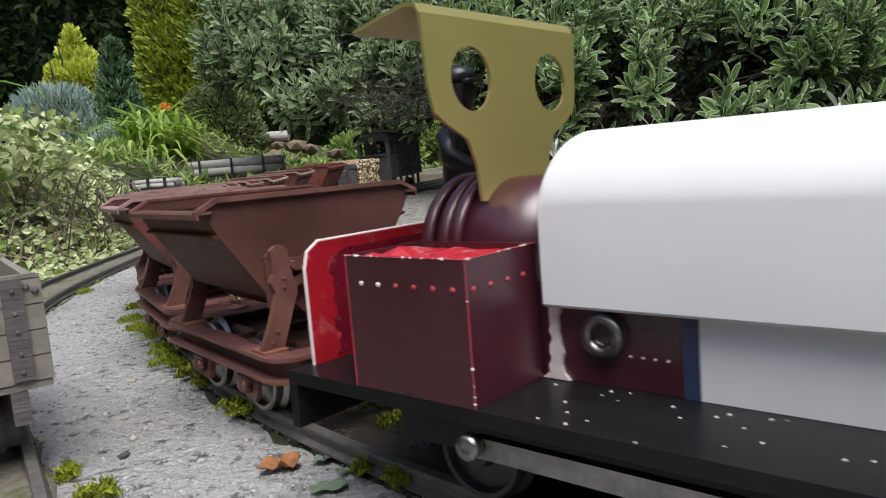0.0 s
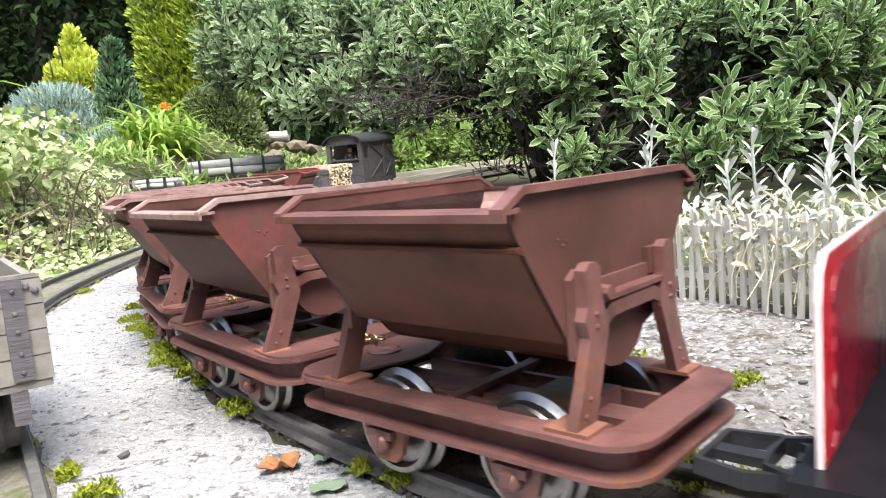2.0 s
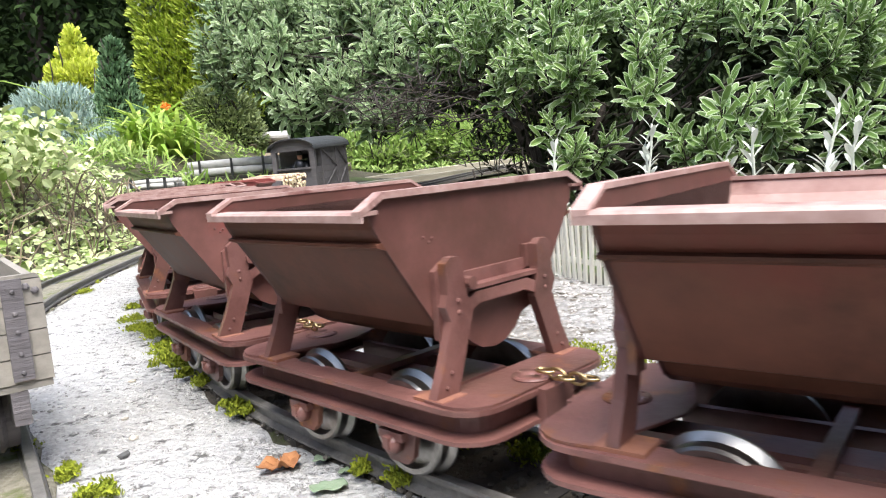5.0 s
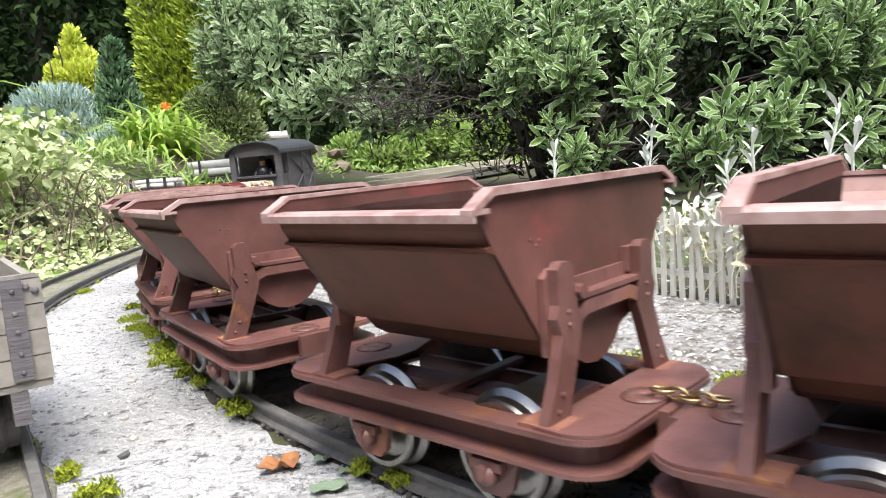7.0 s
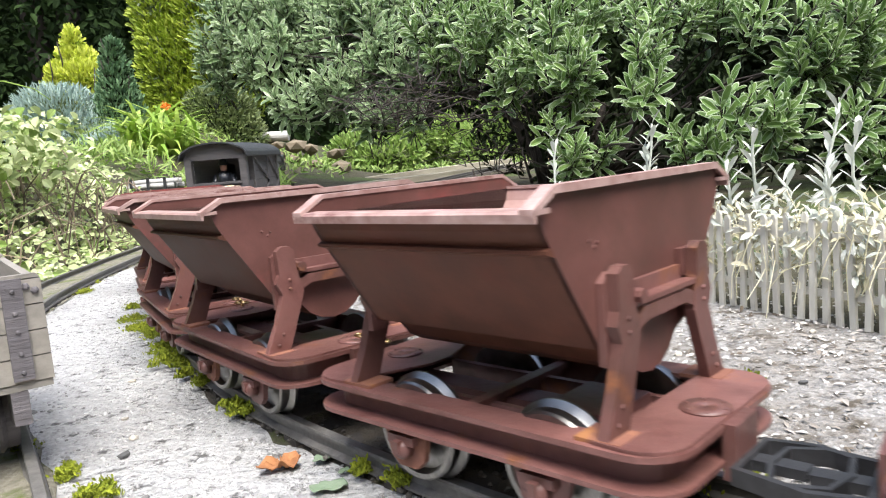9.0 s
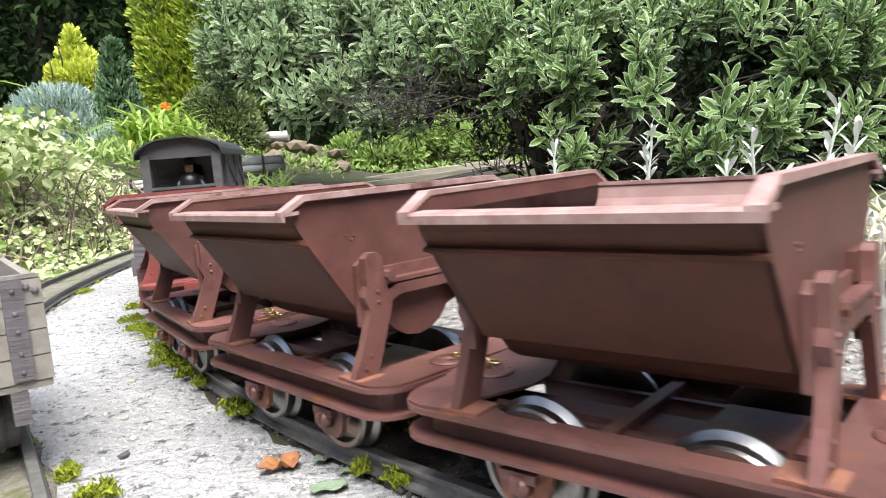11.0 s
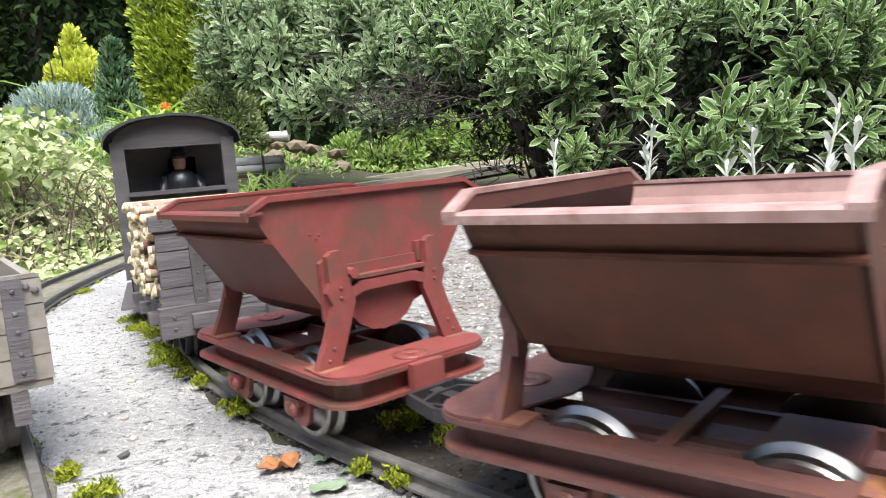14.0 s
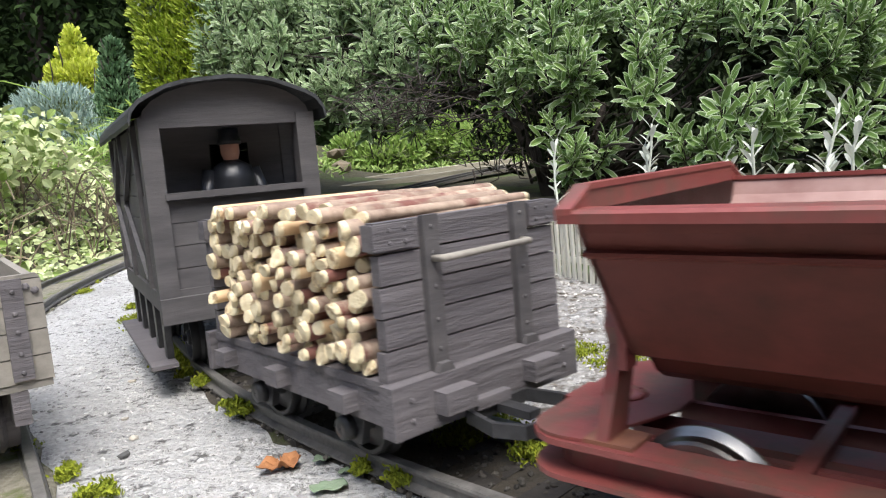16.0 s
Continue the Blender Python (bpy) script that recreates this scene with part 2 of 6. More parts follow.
def box(bm, x0, x1, y0, y1, z0, z1, m=None, mi=0):
    v = [bm.verts.new((x, y, z)) for x in (x0, x1) for y in (y0, y1) for z in (z0, z1)]
    if m:
        for a in v:
            a.co = m @ a.co
    for f in ((0, 1, 3, 2), (4, 6, 7, 5), (0, 4, 5, 1), (2, 3, 7, 6), (0, 2, 6, 4), (1, 5, 7, 3)):
        bm.faces.new([v[i] for i in f]).material_index = mi
    return bm


def prism(bm, pts, axis, a, b, mi=0):
    """A polygon of (u, v) drawn out along an axis from a to b."""
    def put(u, v, w):
        return {"x": (w, u, v), "y": (u, w, v), "z": (u, v, w)}[axis]
    lo = [bm.verts.new(put(u, v, a)) for u, v in pts]
    hi = [bm.verts.new(put(u, v, b)) for u, v in pts]
    n = len(pts)
    bm.faces.new(lo).material_index = mi
    bm.faces.new(hi[::-1]).material_index = mi
    for i in range(n):
        bm.faces.new((lo[i], lo[(i + 1) % n], hi[(i + 1) % n], hi[i])).material_index = mi
    return bm


def ring(bm, outer, inner, z0, z1):
    """A flat ring between two outlines with the same number of points."""
    n = len(outer)
    rows = [[bm.verts.new((*p, z)) for p in o] for o, z in ((outer, z0), (outer, z1), (inner, z1), (inner, z0))]
    for k in range(4):
        a, b = rows[k], rows[(k + 1) % 4]
        for i in range(n):
            bm.faces.new((a[i], a[(i + 1) % n], b[(i + 1) % n], b[i]))
    return bm


def tube(bm, pts, r, n=7, mi=0, taper=1.0, caps=True):
    pts = [Vector(p) for p in pts]
    loops = []
    side = None
    for i, p in enumerate(pts):
        d = (pts[min(i + 1, len(pts) - 1)] - pts[max(i - 1, 0)]).normalized()
        if side is None:
            side = d.orthogonal().normalized()
        side = (side - d * side.dot(d)).normalized()
        up = d.cross(side)
        rr = (r[i] if isinstance(r, (list, tuple)) else r * (1 + (taper - 1) * i / max(1, len(pts) - 1)))
        loops.append([bm.verts.new(p + rr * (math.cos(q) * side + math.sin(q) * up)) for q in (2 * math.pi * k / n for k in range(n))])
    for a, b in zip(loops, loops[1:]):
        for k in range(n):
            bm.faces.new((a[k], a[(k + 1) % n], b[(k + 1) % n], b[k])).material_index = mi
    if caps:
        bm.faces.new(loops[0][::-1]).material_index = mi
        bm.faces.new(loops[-1]).material_index = mi
    return bm


def lathe(bm, prof, axis_pt, axis="y", n=28, mi=0):
    """A closed (radius, offset) profile turned round an axis."""
    c = Vector(axis_pt)
    loops = []
    for k in range(n):
        q = 2 * math.pi * k / n
        loops.append([bm.verts.new(c + (Vector((r * math.cos(q), o, r * math.sin(q))) if axis == "y"
                                        else Vector((o, r * math.cos(q), r * math.sin(q))) if axis == "x"
                                        else Vector((r * math.cos(q), r * math.sin(q), o)))) for r, o in prof])
    m = len(prof)
    for k in range(n):
        a, b = loops[k], loops[(k + 1) % n]
        for i in range(m):
            f = bm.faces.new((a[i], a[(i + 1) % m], b[(i + 1) % m], b[i]))
            f.material_index, f.smooth = mi, True
    return bm


def rivet(bm, p, r, axis, mi=0):
    """A low dome on a face whose outward axis is given."""
    m = Matrix.Translation(p) @ Vector(axis).to_track_quat("Z", "Y").to_matrix().to_4x4()
    rows = [[bm.verts.new(m @ Vector((r * s * math.cos(q), r * s * math.sin(q), r * h))) for q in (math.pi * k / 3 for k in range(6))]
            for s, h in ((1, -0.3), (0.85, 0.4), (0.4, 0.65))]
    for a, b in zip(rows, rows[1:]):
        for k in range(6):
            bm.faces.new((a[k], a[(k + 1) % 6], b[(k + 1) % 6], b[k])).material_index = mi
    bm.faces.new(rows[-1]).material_index = mi
    return bm


def rounded(hx, hy, r, n=5):
    out = []
    for cx, cy, q0 in ((hx - r, hy - r, 0), (-hx + r, hy - r, 90), (-hx + r, -hy + r, 180), (hx - r, -hy + r, 270)):
        for i in range(n + 1):
            q = radians(q0 + 90 * i / n)
            out.append((cx + r * math.cos(q), cy + r * math.sin(q)))
    return out


# ---- the line of the track: heading and curvature by length ----
STEP = 0.004
S = np.arange(-2.2, 1.8, STEP)
KNOTS = [-1.5, -1.25, -1.0, -0.8, -0.6, -0.4, -0.25, -0.12, 0.0, 0.15, 0.3, 0.6]
CURVE = [0.323, 0.468, 0.691, 0.586, 1.072, 1.161, 0.509, 0.973, 1.497, 0.92, 0.033, 0.0]
bend = np.interp(S, KNOTS, CURVE)
zero = int(np.argmin(abs(S)))
turn_ = np.concatenate([[0], np.cumsum((bend[1:] + bend[:-1]) / 2 * STEP)])
turn_ = turn_ - turn_[zero] + radians(-53.38)
way_x = np.concatenate([[0], np.cumsum((np.cos(turn_[1:]) + np.cos(turn_[:-1])) / 2 * STEP)])
way_y = np.concatenate([[0], np.cumsum((np.sin(turn_[1:]) + np.sin(turn_[:-1])) / 2 * STEP)])
way_x = way_x - way_x[zero] - 0.0627
way_y = way_y - way_y[zero] + 0.2867


def on_track(s, side=0.0):
    """The point at length s, moved to the right of the direction of travel by side; and the heading."""
    q = float(np.interp(s, S, turn_))
    return (float(np.interp(s, S, way_x)) + side * math.sin(q), float(np.interp(s, S, way_y)) - side * math.cos(q), q)


RUN = np.polyfit([0, 4, 8, 12, 16], [-0.0049, 0.2570, 0.5629, 0.8935, 1.2366], 4)


def run(t):
    return float(np.polyval(RUN, t))


def climb(s):
    """The far end of the line lies a little higher."""
    return 0.045 * max(0.0, -0.72 - s)


def stand(s, half, sway=0.0, turn=0.0):
    """The pose of a vehicle whose axles stand half a wheelbase before and behind s; sway: its play to the right, turn: its skew."""
    ax, ay, _ = on_track(s + half, sway)
    bx, by, _ = on_track(s - half, sway)
    za, zb = climb(s + half), climb(s - half)
    return (Matrix.Translation(((ax + bx) / 2, (ay + by) / 2, (za + zb) / 2)) @ Matrix.Rotation(math.atan2(ay - by, ax - bx) + radians(turn), 4, "Z")
            @ Matrix.Rotation(math.atan2(zb - za, 2 * half), 4, "Y"))


GAUGE = 0.0205
TRAIN = []     # vehicle, its place in the train, half its wheelbase
ROLLING = []   # wheelset, its place on the vehicle, radius


# ---- ground: one sheet, flat and pale by the track, rising to a bank and a rockery ----
def smooth_step(a, b, v):
    k = min(1, max(0, (v - a) / (b - a)))
    return k * k * (3 - 2 * k)


def siding(u):
    """Centre of the second track at u (0 by the camera, 1 at the far bank) and its heading."""
    pts = [(-0.085, 0.105), (-0.150, 0.205), (-0.240, 0.345), (-0.318, 0.50), (-0.362, 0.66), (-0.397, 0.93), (-0.42, 1.25)]
    f = u * (len(pts) - 1)
    i = min(int(f), len(pts) - 2)
    k = f - i
    p = [pts[max(0, min(len(pts) - 1, j))] for j in (i - 1, i, i + 1, i + 2)]
    def cr(a, b, c, d):
        return 0.5 * (2 * b + (c - a) * k + (2 * a - 5 * b + 4 * c - d) * k * k + (3 * b - a - 3 * c + d) * k ** 3)
    return cr(*[q[0] for q in p]), cr(*[q[1] for q in p])


def height(x, y):
    z = -0.0085 + 0.0012 * noise.noise((x * 9, y * 9, 0)) + 0.0006 * noise.noise((x * 60, y * 60, 3))
    # the planted bank beyond the siding
    edge = np.interp(y, [0.1, 0.205, 0.345, 0.5, 0.66, 0.93, 1.25, 1.6], [-0.16, -0.20, -0.30, -0.37, -0.405, -0.437, -0.46, -0.5])
    z += 0.10 * smooth_step(0.0, 0.22, edge - x)
    # rise behind
    z += 0.045 * min(0.75, max(0.0, y - 0.98)) * (y > 0)
    rise = smooth_step(1.75, 2.6, y - 0.25 * x)
    z += 0.02 * rise + 0.09 * smooth_step(-0.1, -0.6, x) * smooth_step(1.5, 2.5, y)
    # bed behind the fence, under the shrub
    return z + 0.02 * noise.noise((x * 2, y * 2, 7)) * smooth_step(1.7, 2.4, y)


def ground():
    xs = np.concatenate([-np.geomspace(80, 1.9, 16), np.arange(-1.85, -0.96, 0.06), np.arange(-0.95, -0.5, 0.03), np.arange(-0.5, 0.6, 0.008), np.arange(0.62, 1.9, 0.04), np.geomspace(2.0, 80, 16)])
    ys = np.concatenate([-np.geomspace(80, 1.9, 14), np.arange(-1.85, -0.46, 0.05), np.arange(-0.45, 0.1, 0.03), np.arange(0.1, 1.2, 0.008), np.arange(1.22, 3.2, 0.05), np.geomspace(3.4, 80, 18)])
    verts = [(x, y, height(x, y)) for y in ys for x in xs]
    n = len(xs)
    faces = [(j * n + i, j * n + i + 1, (j + 1) * n + i + 1, (j + 1) * n + i) for j in range(len(ys) - 1) for i in range(n - 1)]
    me = bpy.data.meshes.new("ground")
    me.from_pydata(verts, [], faces)
    me.materials.append(GRAVEL)
    me.materials.append(EARTH)
    me.materials.append(LITTER)
    for p in me.polygons:
        x, y, _ = p.center
        ragged = 0.012 * noise.noise((x * 30, y * 30, 2)) + 0.3 * noise.noise((x * 1.5, y * 1.5, 5)) * (y < -0.3 or x > 0.6)
        if y > 0.05 and x > np.interp(y, [0.05, 0.2, 0.3, 0.4, 0.5, 0.7, 1.0, 1.6], [0.09, 0.03, -0.03, -0.085, -0.13, -0.20, -0.215, -0.08]) + 0.03:
            p.material_index = 2
        edge = np.interp(y, [0.1, 0.205, 0.345, 0.5, 0.66, 0.93, 1.25, 1.6], [-0.16, -0.20, -0.30, -0.37, -0.405, -0.437, -0.46, -0.5])
        bed = np.interp(y, [0.1, 0.23, 0.3172, 0.396, 0.4638, 0.5008, 0.566, 0.66, 0.8], [0.27, 0.235, 0.1966, 0.1604, 0.1216, 0.0997, 0.0751, 0.045, 0.03]) + 0.004
        if y > 1.62 or x < edge - 0.004 - max(0, -y) * 0.2 or (x > bed and y > 0.1) or y < -1.2 + ragged or x > 1.3 + ragged:
            p.material_index = 1
    me.shade_smooth()
    return tagged(new("ground", me), "pale grey gravelly concrete ground with small loose stones", "ground", kind="structure")


def strip(name, line, half, z, material, label):
    """A flat strip with ragged edges along a line of points."""
    rng = random.Random(5)
    verts, faces = [], []
    w = len(half)
    for i, (x, y, q, rise) in enumerate(line):
        for j, h in enumerate(half):
            ragged = rng.uniform(-0.0015, 0.0015) if j in (0, w - 1) else 0
            drop = 0.003 if j in (0, w - 1) else 0
            px, py = x + (h + ragged) * math.sin(q), y - (h + ragged) * math.cos(q)
            verts.append((px, py, z + rise - drop + rng.uniform(-0.0006, 0.0006)))
    for i in range(len(line) - 1):
        for j in range(w - 1):
            faces.append((i * w + j, i * w + j + 1, (i + 1) * w + j + 1, (i + 1) * w + j))
    me = bpy.data.meshes.new(name)
    me.from_pydata(verts, [], faces)
    me.materials.append(material)
    return tagged(new(name, me), label, "track bed", kind="structure")


def rail_mesh(name, line, side, material, parent):
    prof = [(-0.0016, 0), (0.0016, 0), (0.0019, -0.0006), (0.0018, -0.0016), (0.0007, -0.0022), (0.0007, -0.0046), (0.003, -0.0054),
            (0.003, -0.0062), (-0.003, -0.0062), (-0.003, -0.0054), (-0.0007, -0.0046), (-0.0007, -0.0022), (-0.0018, -0.0016), (-0.0019, -0.0006)]
    bm = bmesh.new()
    loops = []
    for x, y, q, rise in line:
        loops.append([bm.verts.new((x + (side + u) * math.sin(q), y - (side + u) * math.cos(q), rise + v)) for u, v in prof])
    n = len(prof)
    for a, b in zip(loops, loops[1:]):
        for k in range(n):
            bm.faces.new((a[k], a[(k + 1) % n], b[(k + 1) % n], b[k]))
    return part(name, bm, material, parent)


def track():
    line = [(*on_track(s), climb(s)) for s in np.arange(-1.95, 0.75, 0.02)]
    strip("track_bed", line, (-0.040, -0.026, -0.012, 0.0, 0.010, 0.018, 0.0265), -0.0062, SOIL, "dark soil and moss bed under the track")
    t = tagged(empty("railway_track"), "curved narrow model railway track with dark steel rails", "railway track")
    for side in (-GAUGE, GAUGE):
        rail_mesh("rail", line, side, RAIL, t)
    bm = box(bmesh.new(), -0.0045, 0.0045, -0.0238, 0.0238, -0.0085, -0.0061)
    sl = part("sleeper", bm, SLEEPER, t, bevel=0.0006)
    s = -1.94
    first = True
    while s < 0.72:
        x, y, q = on_track(s)
        o = sl if first else new("sleeper", sl.data)
        first = False
        o.parent = t
        o.matrix_basis = Matrix.Translation((x, y, climb(s))) @ Matrix.Rotation(q + random.uniform(-0.03, 0.03), 4, "Z")
        s += 0.019


def second_track():
    us = np.linspace(0, 1, 70)
    pts = [siding(u) for u in us]
    line = []
    for i, (x, y) in enumerate(pts):
        a, b = pts[max(0, i - 1)], pts[min(len(pts) - 1, i + 1)]
        line.append((x, y, math.atan2(b[1] - a[1], b[0] - a[0]), 0.0))
    strip("siding_bed", line, (-0.026, -0.020, -0.010, 0.0, 0.010, 0.020, 0.025), -0.0052, MOSSBED, "mossy gravel bed under the siding")
    t = tagged(empty("siding_track"), "weathered model railway siding beside the planted bank", "railway track")
    for side in (-GAUGE, GAUGE):
        rail_mesh("rail", line, side, RAIL, t)
    sl = None
    for x, y, q, _ in line:
        if sl is None:
            sl = part("sleeper", box(bmesh.new(), -0.0045, 0.0045, -0.0238, 0.0238, -0.0085, -0.0062), SLEEPER, t, bevel=0.0006)
            o = sl
        else:
            o = new("sleeper", sl.data)
            o.parent = t
        o.matrix_basis = Matrix.Translation((x, y, 0)) @ Matrix.Rotation(q, 4, "Z")


# ---- rolling stock ----
def wheelset(parent, x, radius, wheel_material, hub_material):
    ws = empty("wheelset")
    ws.parent = parent
    ws.location = (x, 0, radius)
    bm = bmesh.new()
    tube(bm, [(0, -0.026, 0), (0, 0.026, 0)], 0.0016, 8)
    part("axle", bm, hub_material, ws)
    for sgn in (-1, 1):
        bm = bmesh.new()
        g = GAUGE * sgn
        r = radius
        prof = [(0.0022, g - sgn * 0.0022), (r * 1.10, g - sgn * 0.0030), (r * 1.11, g - sgn * 0.0020), (r * 1.03, g - sgn * 0.0012), (r * 0.985, g - sgn * 0.0006), (r * 1.005, g - sgn * 0.0002), (r, g + sgn * 0.0024),
                (r * 0.96, g + sgn * 0.0032), (r * 0.86, g + sgn * 0.0031), (r * 0.80, g + sgn * 0.0008), (r * 0.36, g + sgn * 0.0012), (r * 0.27, g + sgn * 0.0035), (0.0016, g + sgn * 0.0037)]
        lathe(bm, prof if sgn > 0 else prof[::-1], (0, 0, 0), "y", 32)
        part("wheel", bm, wheel_material, ws).data.set_sharp_from_angle(angle=radians(32))
    ROLLING.append((ws, x, radius))
    return ws


def v_profile(grow=0.0, n=6):
    """The tub's end outline (y, z), from the one lip down round the bottom to the other."""
    right = [(0.0410, 0.0748), (0.0395, 0.0708), (0.0372, 0.0668)]
    arc = []
    for i in range(n + 1):
        q = radians(-30 - 120 * i / n)
        arc.append((0.0145 * math.cos(q), 0.0475 + 0.0145 * math.sin(q)))
    pts = right + [(0.0215, 0.0432)] + arc + [(-0.0215, 0.0432)] + [(-y, z) for y, z in right[::-1]]
    return [(y + (grow if y > 0 else -grow) * (abs(y) > 0.005), z - grow * (z < 0.07)) for y, z in pts]


def skip_wagon(paint, tub_paint, rim_paint, side_paint, front_open=False, name_label="rust-brown steel side-tipping skip wagon on bright steel wheels"):
    w = empty("tipper_wagon")
    tagged(w, name_label, "tipper wagon")
    # frame: two flanges and a web with rounded corners
    hx, hy = 0.0578, 0.0308
    out, web_o, web_i, inn = ([(x - 0.0022, y) for x, y in o] for o in (rounded(hx, hy, 0.011), rounded(hx - 0.005, hy - 0.0055, 0.008),
                                                                          rounded(hx - 0.0062, hy - 0.0067, 0.007), rounded(hx - 0.0105, hy - 0.0085, 0.004)))
    bm = bmesh.new()
    ring(bm, out, inn, 0.0240, 0.0254)
    ring(bm, web_o, web_i, 0.0176, 0.0240)
    ring(bm, out, inn, 0.0164, 0.0176)
    part("frame", bm, paint, w, bevel=0.0003)
    bm = bmesh.new()
    box(bm, -0.0065, -0.0030, -0.0232, 0.0232, 0.0218, 0.0236)
    box(bm, -0.0065, -0.0052, -0.0232, 0.0232, 0.0170, 0.0218)
    part("crossbeam", bm, paint, w, bevel=0.0002)
    for y in (-0.0135, 0.0115):
        bm = bmesh.new()
        box(bm, -0.040, 0.040, y, y + 0.002, 0.0165, 0.0222)
        part("inner_beam", bm, paint, w, bevel=0.0002)
    part("axle_box_cover", box(bmesh.new(), 0.012, 0.030, -0.0105, 0.0105, 0.0165, 0.0236), paint, w, bevel=0.0004)
    bm = bmesh.new()
    box(bm, -0.045, 0.045, -0.0045, 0.0045, 0.0172, 0.0208)
    part("centre_beam", bm, paint, w, bevel=0.0003)
    # end platforms
    for sgn in (-1, 1):
        if sgn > 0 and front_open:
            continue
        bm = bmesh.new()
        corner = [((0.0450 if sgn > 0 else 0.0495) + 0.0100 * math.sin(q), 0.0203 + 0.0096 * math.cos(q)) for q in (math.pi / 2 * i / 5 for i in range(6))]
        if sgn > 0:
            edge = [(0.0375, 0.0295)] + corner + [(x, -y) for x, y in corner[::-1]] + [(0.0375, -0.0295)]
        else:
            edge = [(0.0335, 0.004), (0.0400, 0.0200), (0.0440, 0.0295)] + corner + [(x, -y) for x, y in corner[::-1]]
            edge += [(0.0440, -0.0295), (0.0400, -0.0200), (0.0335, -0.004)]
        prism(bm, [(sgn * x, y) for x, y in edge], "z", 0.0255, 0.0262)
        plat = part("end_platform", bm, paint, w, bevel=0.0002)
        bm = bmesh.new()
        lathe(bm, [(0.0005, 0), (0.0058, 0), (0.0058, 0.0004), (0.0005, 0.0004)], (sgn * 0.0490, 0, 0.0262), "z", 20)
        for a in range(6):
            rivet(bm, (sgn * 0.0490 + 0.0047 * math.cos(a * 1.047), 0.0047 * math.sin(a * 1.047), 0.0266), 0.0005, (0, 0, 1))
        part("coupling_plate", bm, paint, plat)
        bm = bmesh.new()
        box(bm, *((0.0550, 0.0580) if sgn > 0 else (-0.0620, -0.0592)), -0.006, 0.006, 0.013, 0.0256)
        part("drawbar_box", bm, paint, w, bevel=0.0004)
    # end stands
    for sgn in (-1, 1):
        x0, x1 = sgn * 0.0384, sgn * 0.0412
        for side in (-1, 1):
            bm = bmesh.new()
            prism(bm, [(side * 0.0292, 0.0254), (side * 0.0207, 0.0254), (side * 0.0132, 0.0452), (side * 0.0142, 0.0500), (side * 0.0152, 0.0535), (side * 0.0155, 0.0600),
                       (side * 0.0172, 0.0614), (side * 0.0199, 0.0614), (side * 0.0219, 0.0600), (side * 0.0217, 0.0520), (side * 0.0229, 0.0490), (side * 0.0212, 0.0450),
                       (side * 0.0247, 0.0350)], "x", x0, x1)
            leg = part("stand_leg", bm, paint, w, bevel=0.0003)
            bm = bmesh.new()
            for y, z in ((0.0245, 0.0285), (0.0225, 0.0320), (0.0182, 0.0470), (0.0182, 0.0500)):
                rivet(bm, (sgn * 0.0413, side * y, z), 0.0007, (sgn, 0, 0))
            part("rivet", bm, paint, leg)
            bm = bmesh.new()
            box(bm, sgn * 0.0330, sgn * 0.0440, side * 0.0292, side * 0.0202, 0.0254, 0.0263)
            part("foot_plate", bm, FLAKE, leg, bevel=0.0002)
            # catch plate behind the post
            bm = bmesh.new()
            prism(bm, [(side * 0.0229, 0.0400), (side * 0.0182, 0.0400), (side * 0.0172, 0.0560), (side * 0.0197, 0.0600), (side * 0.0229, 0.0580)], "x", sgn * 0.0364, sgn * 0.0383)
            part("catch_plate", bm, paint, leg, bevel=0.0003)
        bm = bmesh.new()
        prism(bm, [(-0.0152, 0.0455), (-0.0152, 0.0492), (-0.0105, 0.0510), (0.0105, 0.0510), (0.0152, 0.0492), (0.0152, 0.0455), (0.0098, 0.0478), (-0.0098, 0.0478)], "x", sgn * 0.0387, sgn * 0.0409)
        part("stand_crossbar", bm, paint, w, bevel=0.0003)
    # tub
    bm = bmesh.new()
    outp, inp = v_profile(), v_profile(-0.0012)
    L = 0.0359
    rows = []
    for prof, x in ((outp, -L), (outp, L), (inp, L - 0.0012), (inp, -L + 0.0012)):
        rows.append([bm.verts.new((x, y, z)) for y, z in prof])
    n = len(outp)
    for a, b in ((0, 1), (3, 2)):
        for i in range(n - 1):
            bm.faces.new((rows[a][i], rows[a][i + 1], rows[b][i + 1], rows[b][i])).material_index = 1 if a else 0
    for r in (2, 3):
        bm.faces.new(rows[r]).material_index = 1
    tub = part("tub", bm, [side_paint, PALETUB], w)
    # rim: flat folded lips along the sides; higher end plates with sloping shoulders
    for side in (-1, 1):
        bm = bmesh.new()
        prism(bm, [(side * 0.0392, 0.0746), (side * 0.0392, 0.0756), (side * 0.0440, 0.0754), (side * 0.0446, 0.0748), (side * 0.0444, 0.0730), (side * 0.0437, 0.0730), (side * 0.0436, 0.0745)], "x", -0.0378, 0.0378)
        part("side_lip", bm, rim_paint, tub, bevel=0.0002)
        bm = bmesh.new()
        prism(bm, [(side * 0.0374, 0.0676), (side * 0.0390, 0.0671), (side * 0.0390, 0.0664), (side * 0.0364, 0.0655)], "x", -0.0362, 0.0362)
        part("side_crease", bm, side_paint, tub)
    top = [(0.0438, 0.0750), (0.0372, 0.0786), (-0.0372, 0.0786), (-0.0438, 0.0750)]
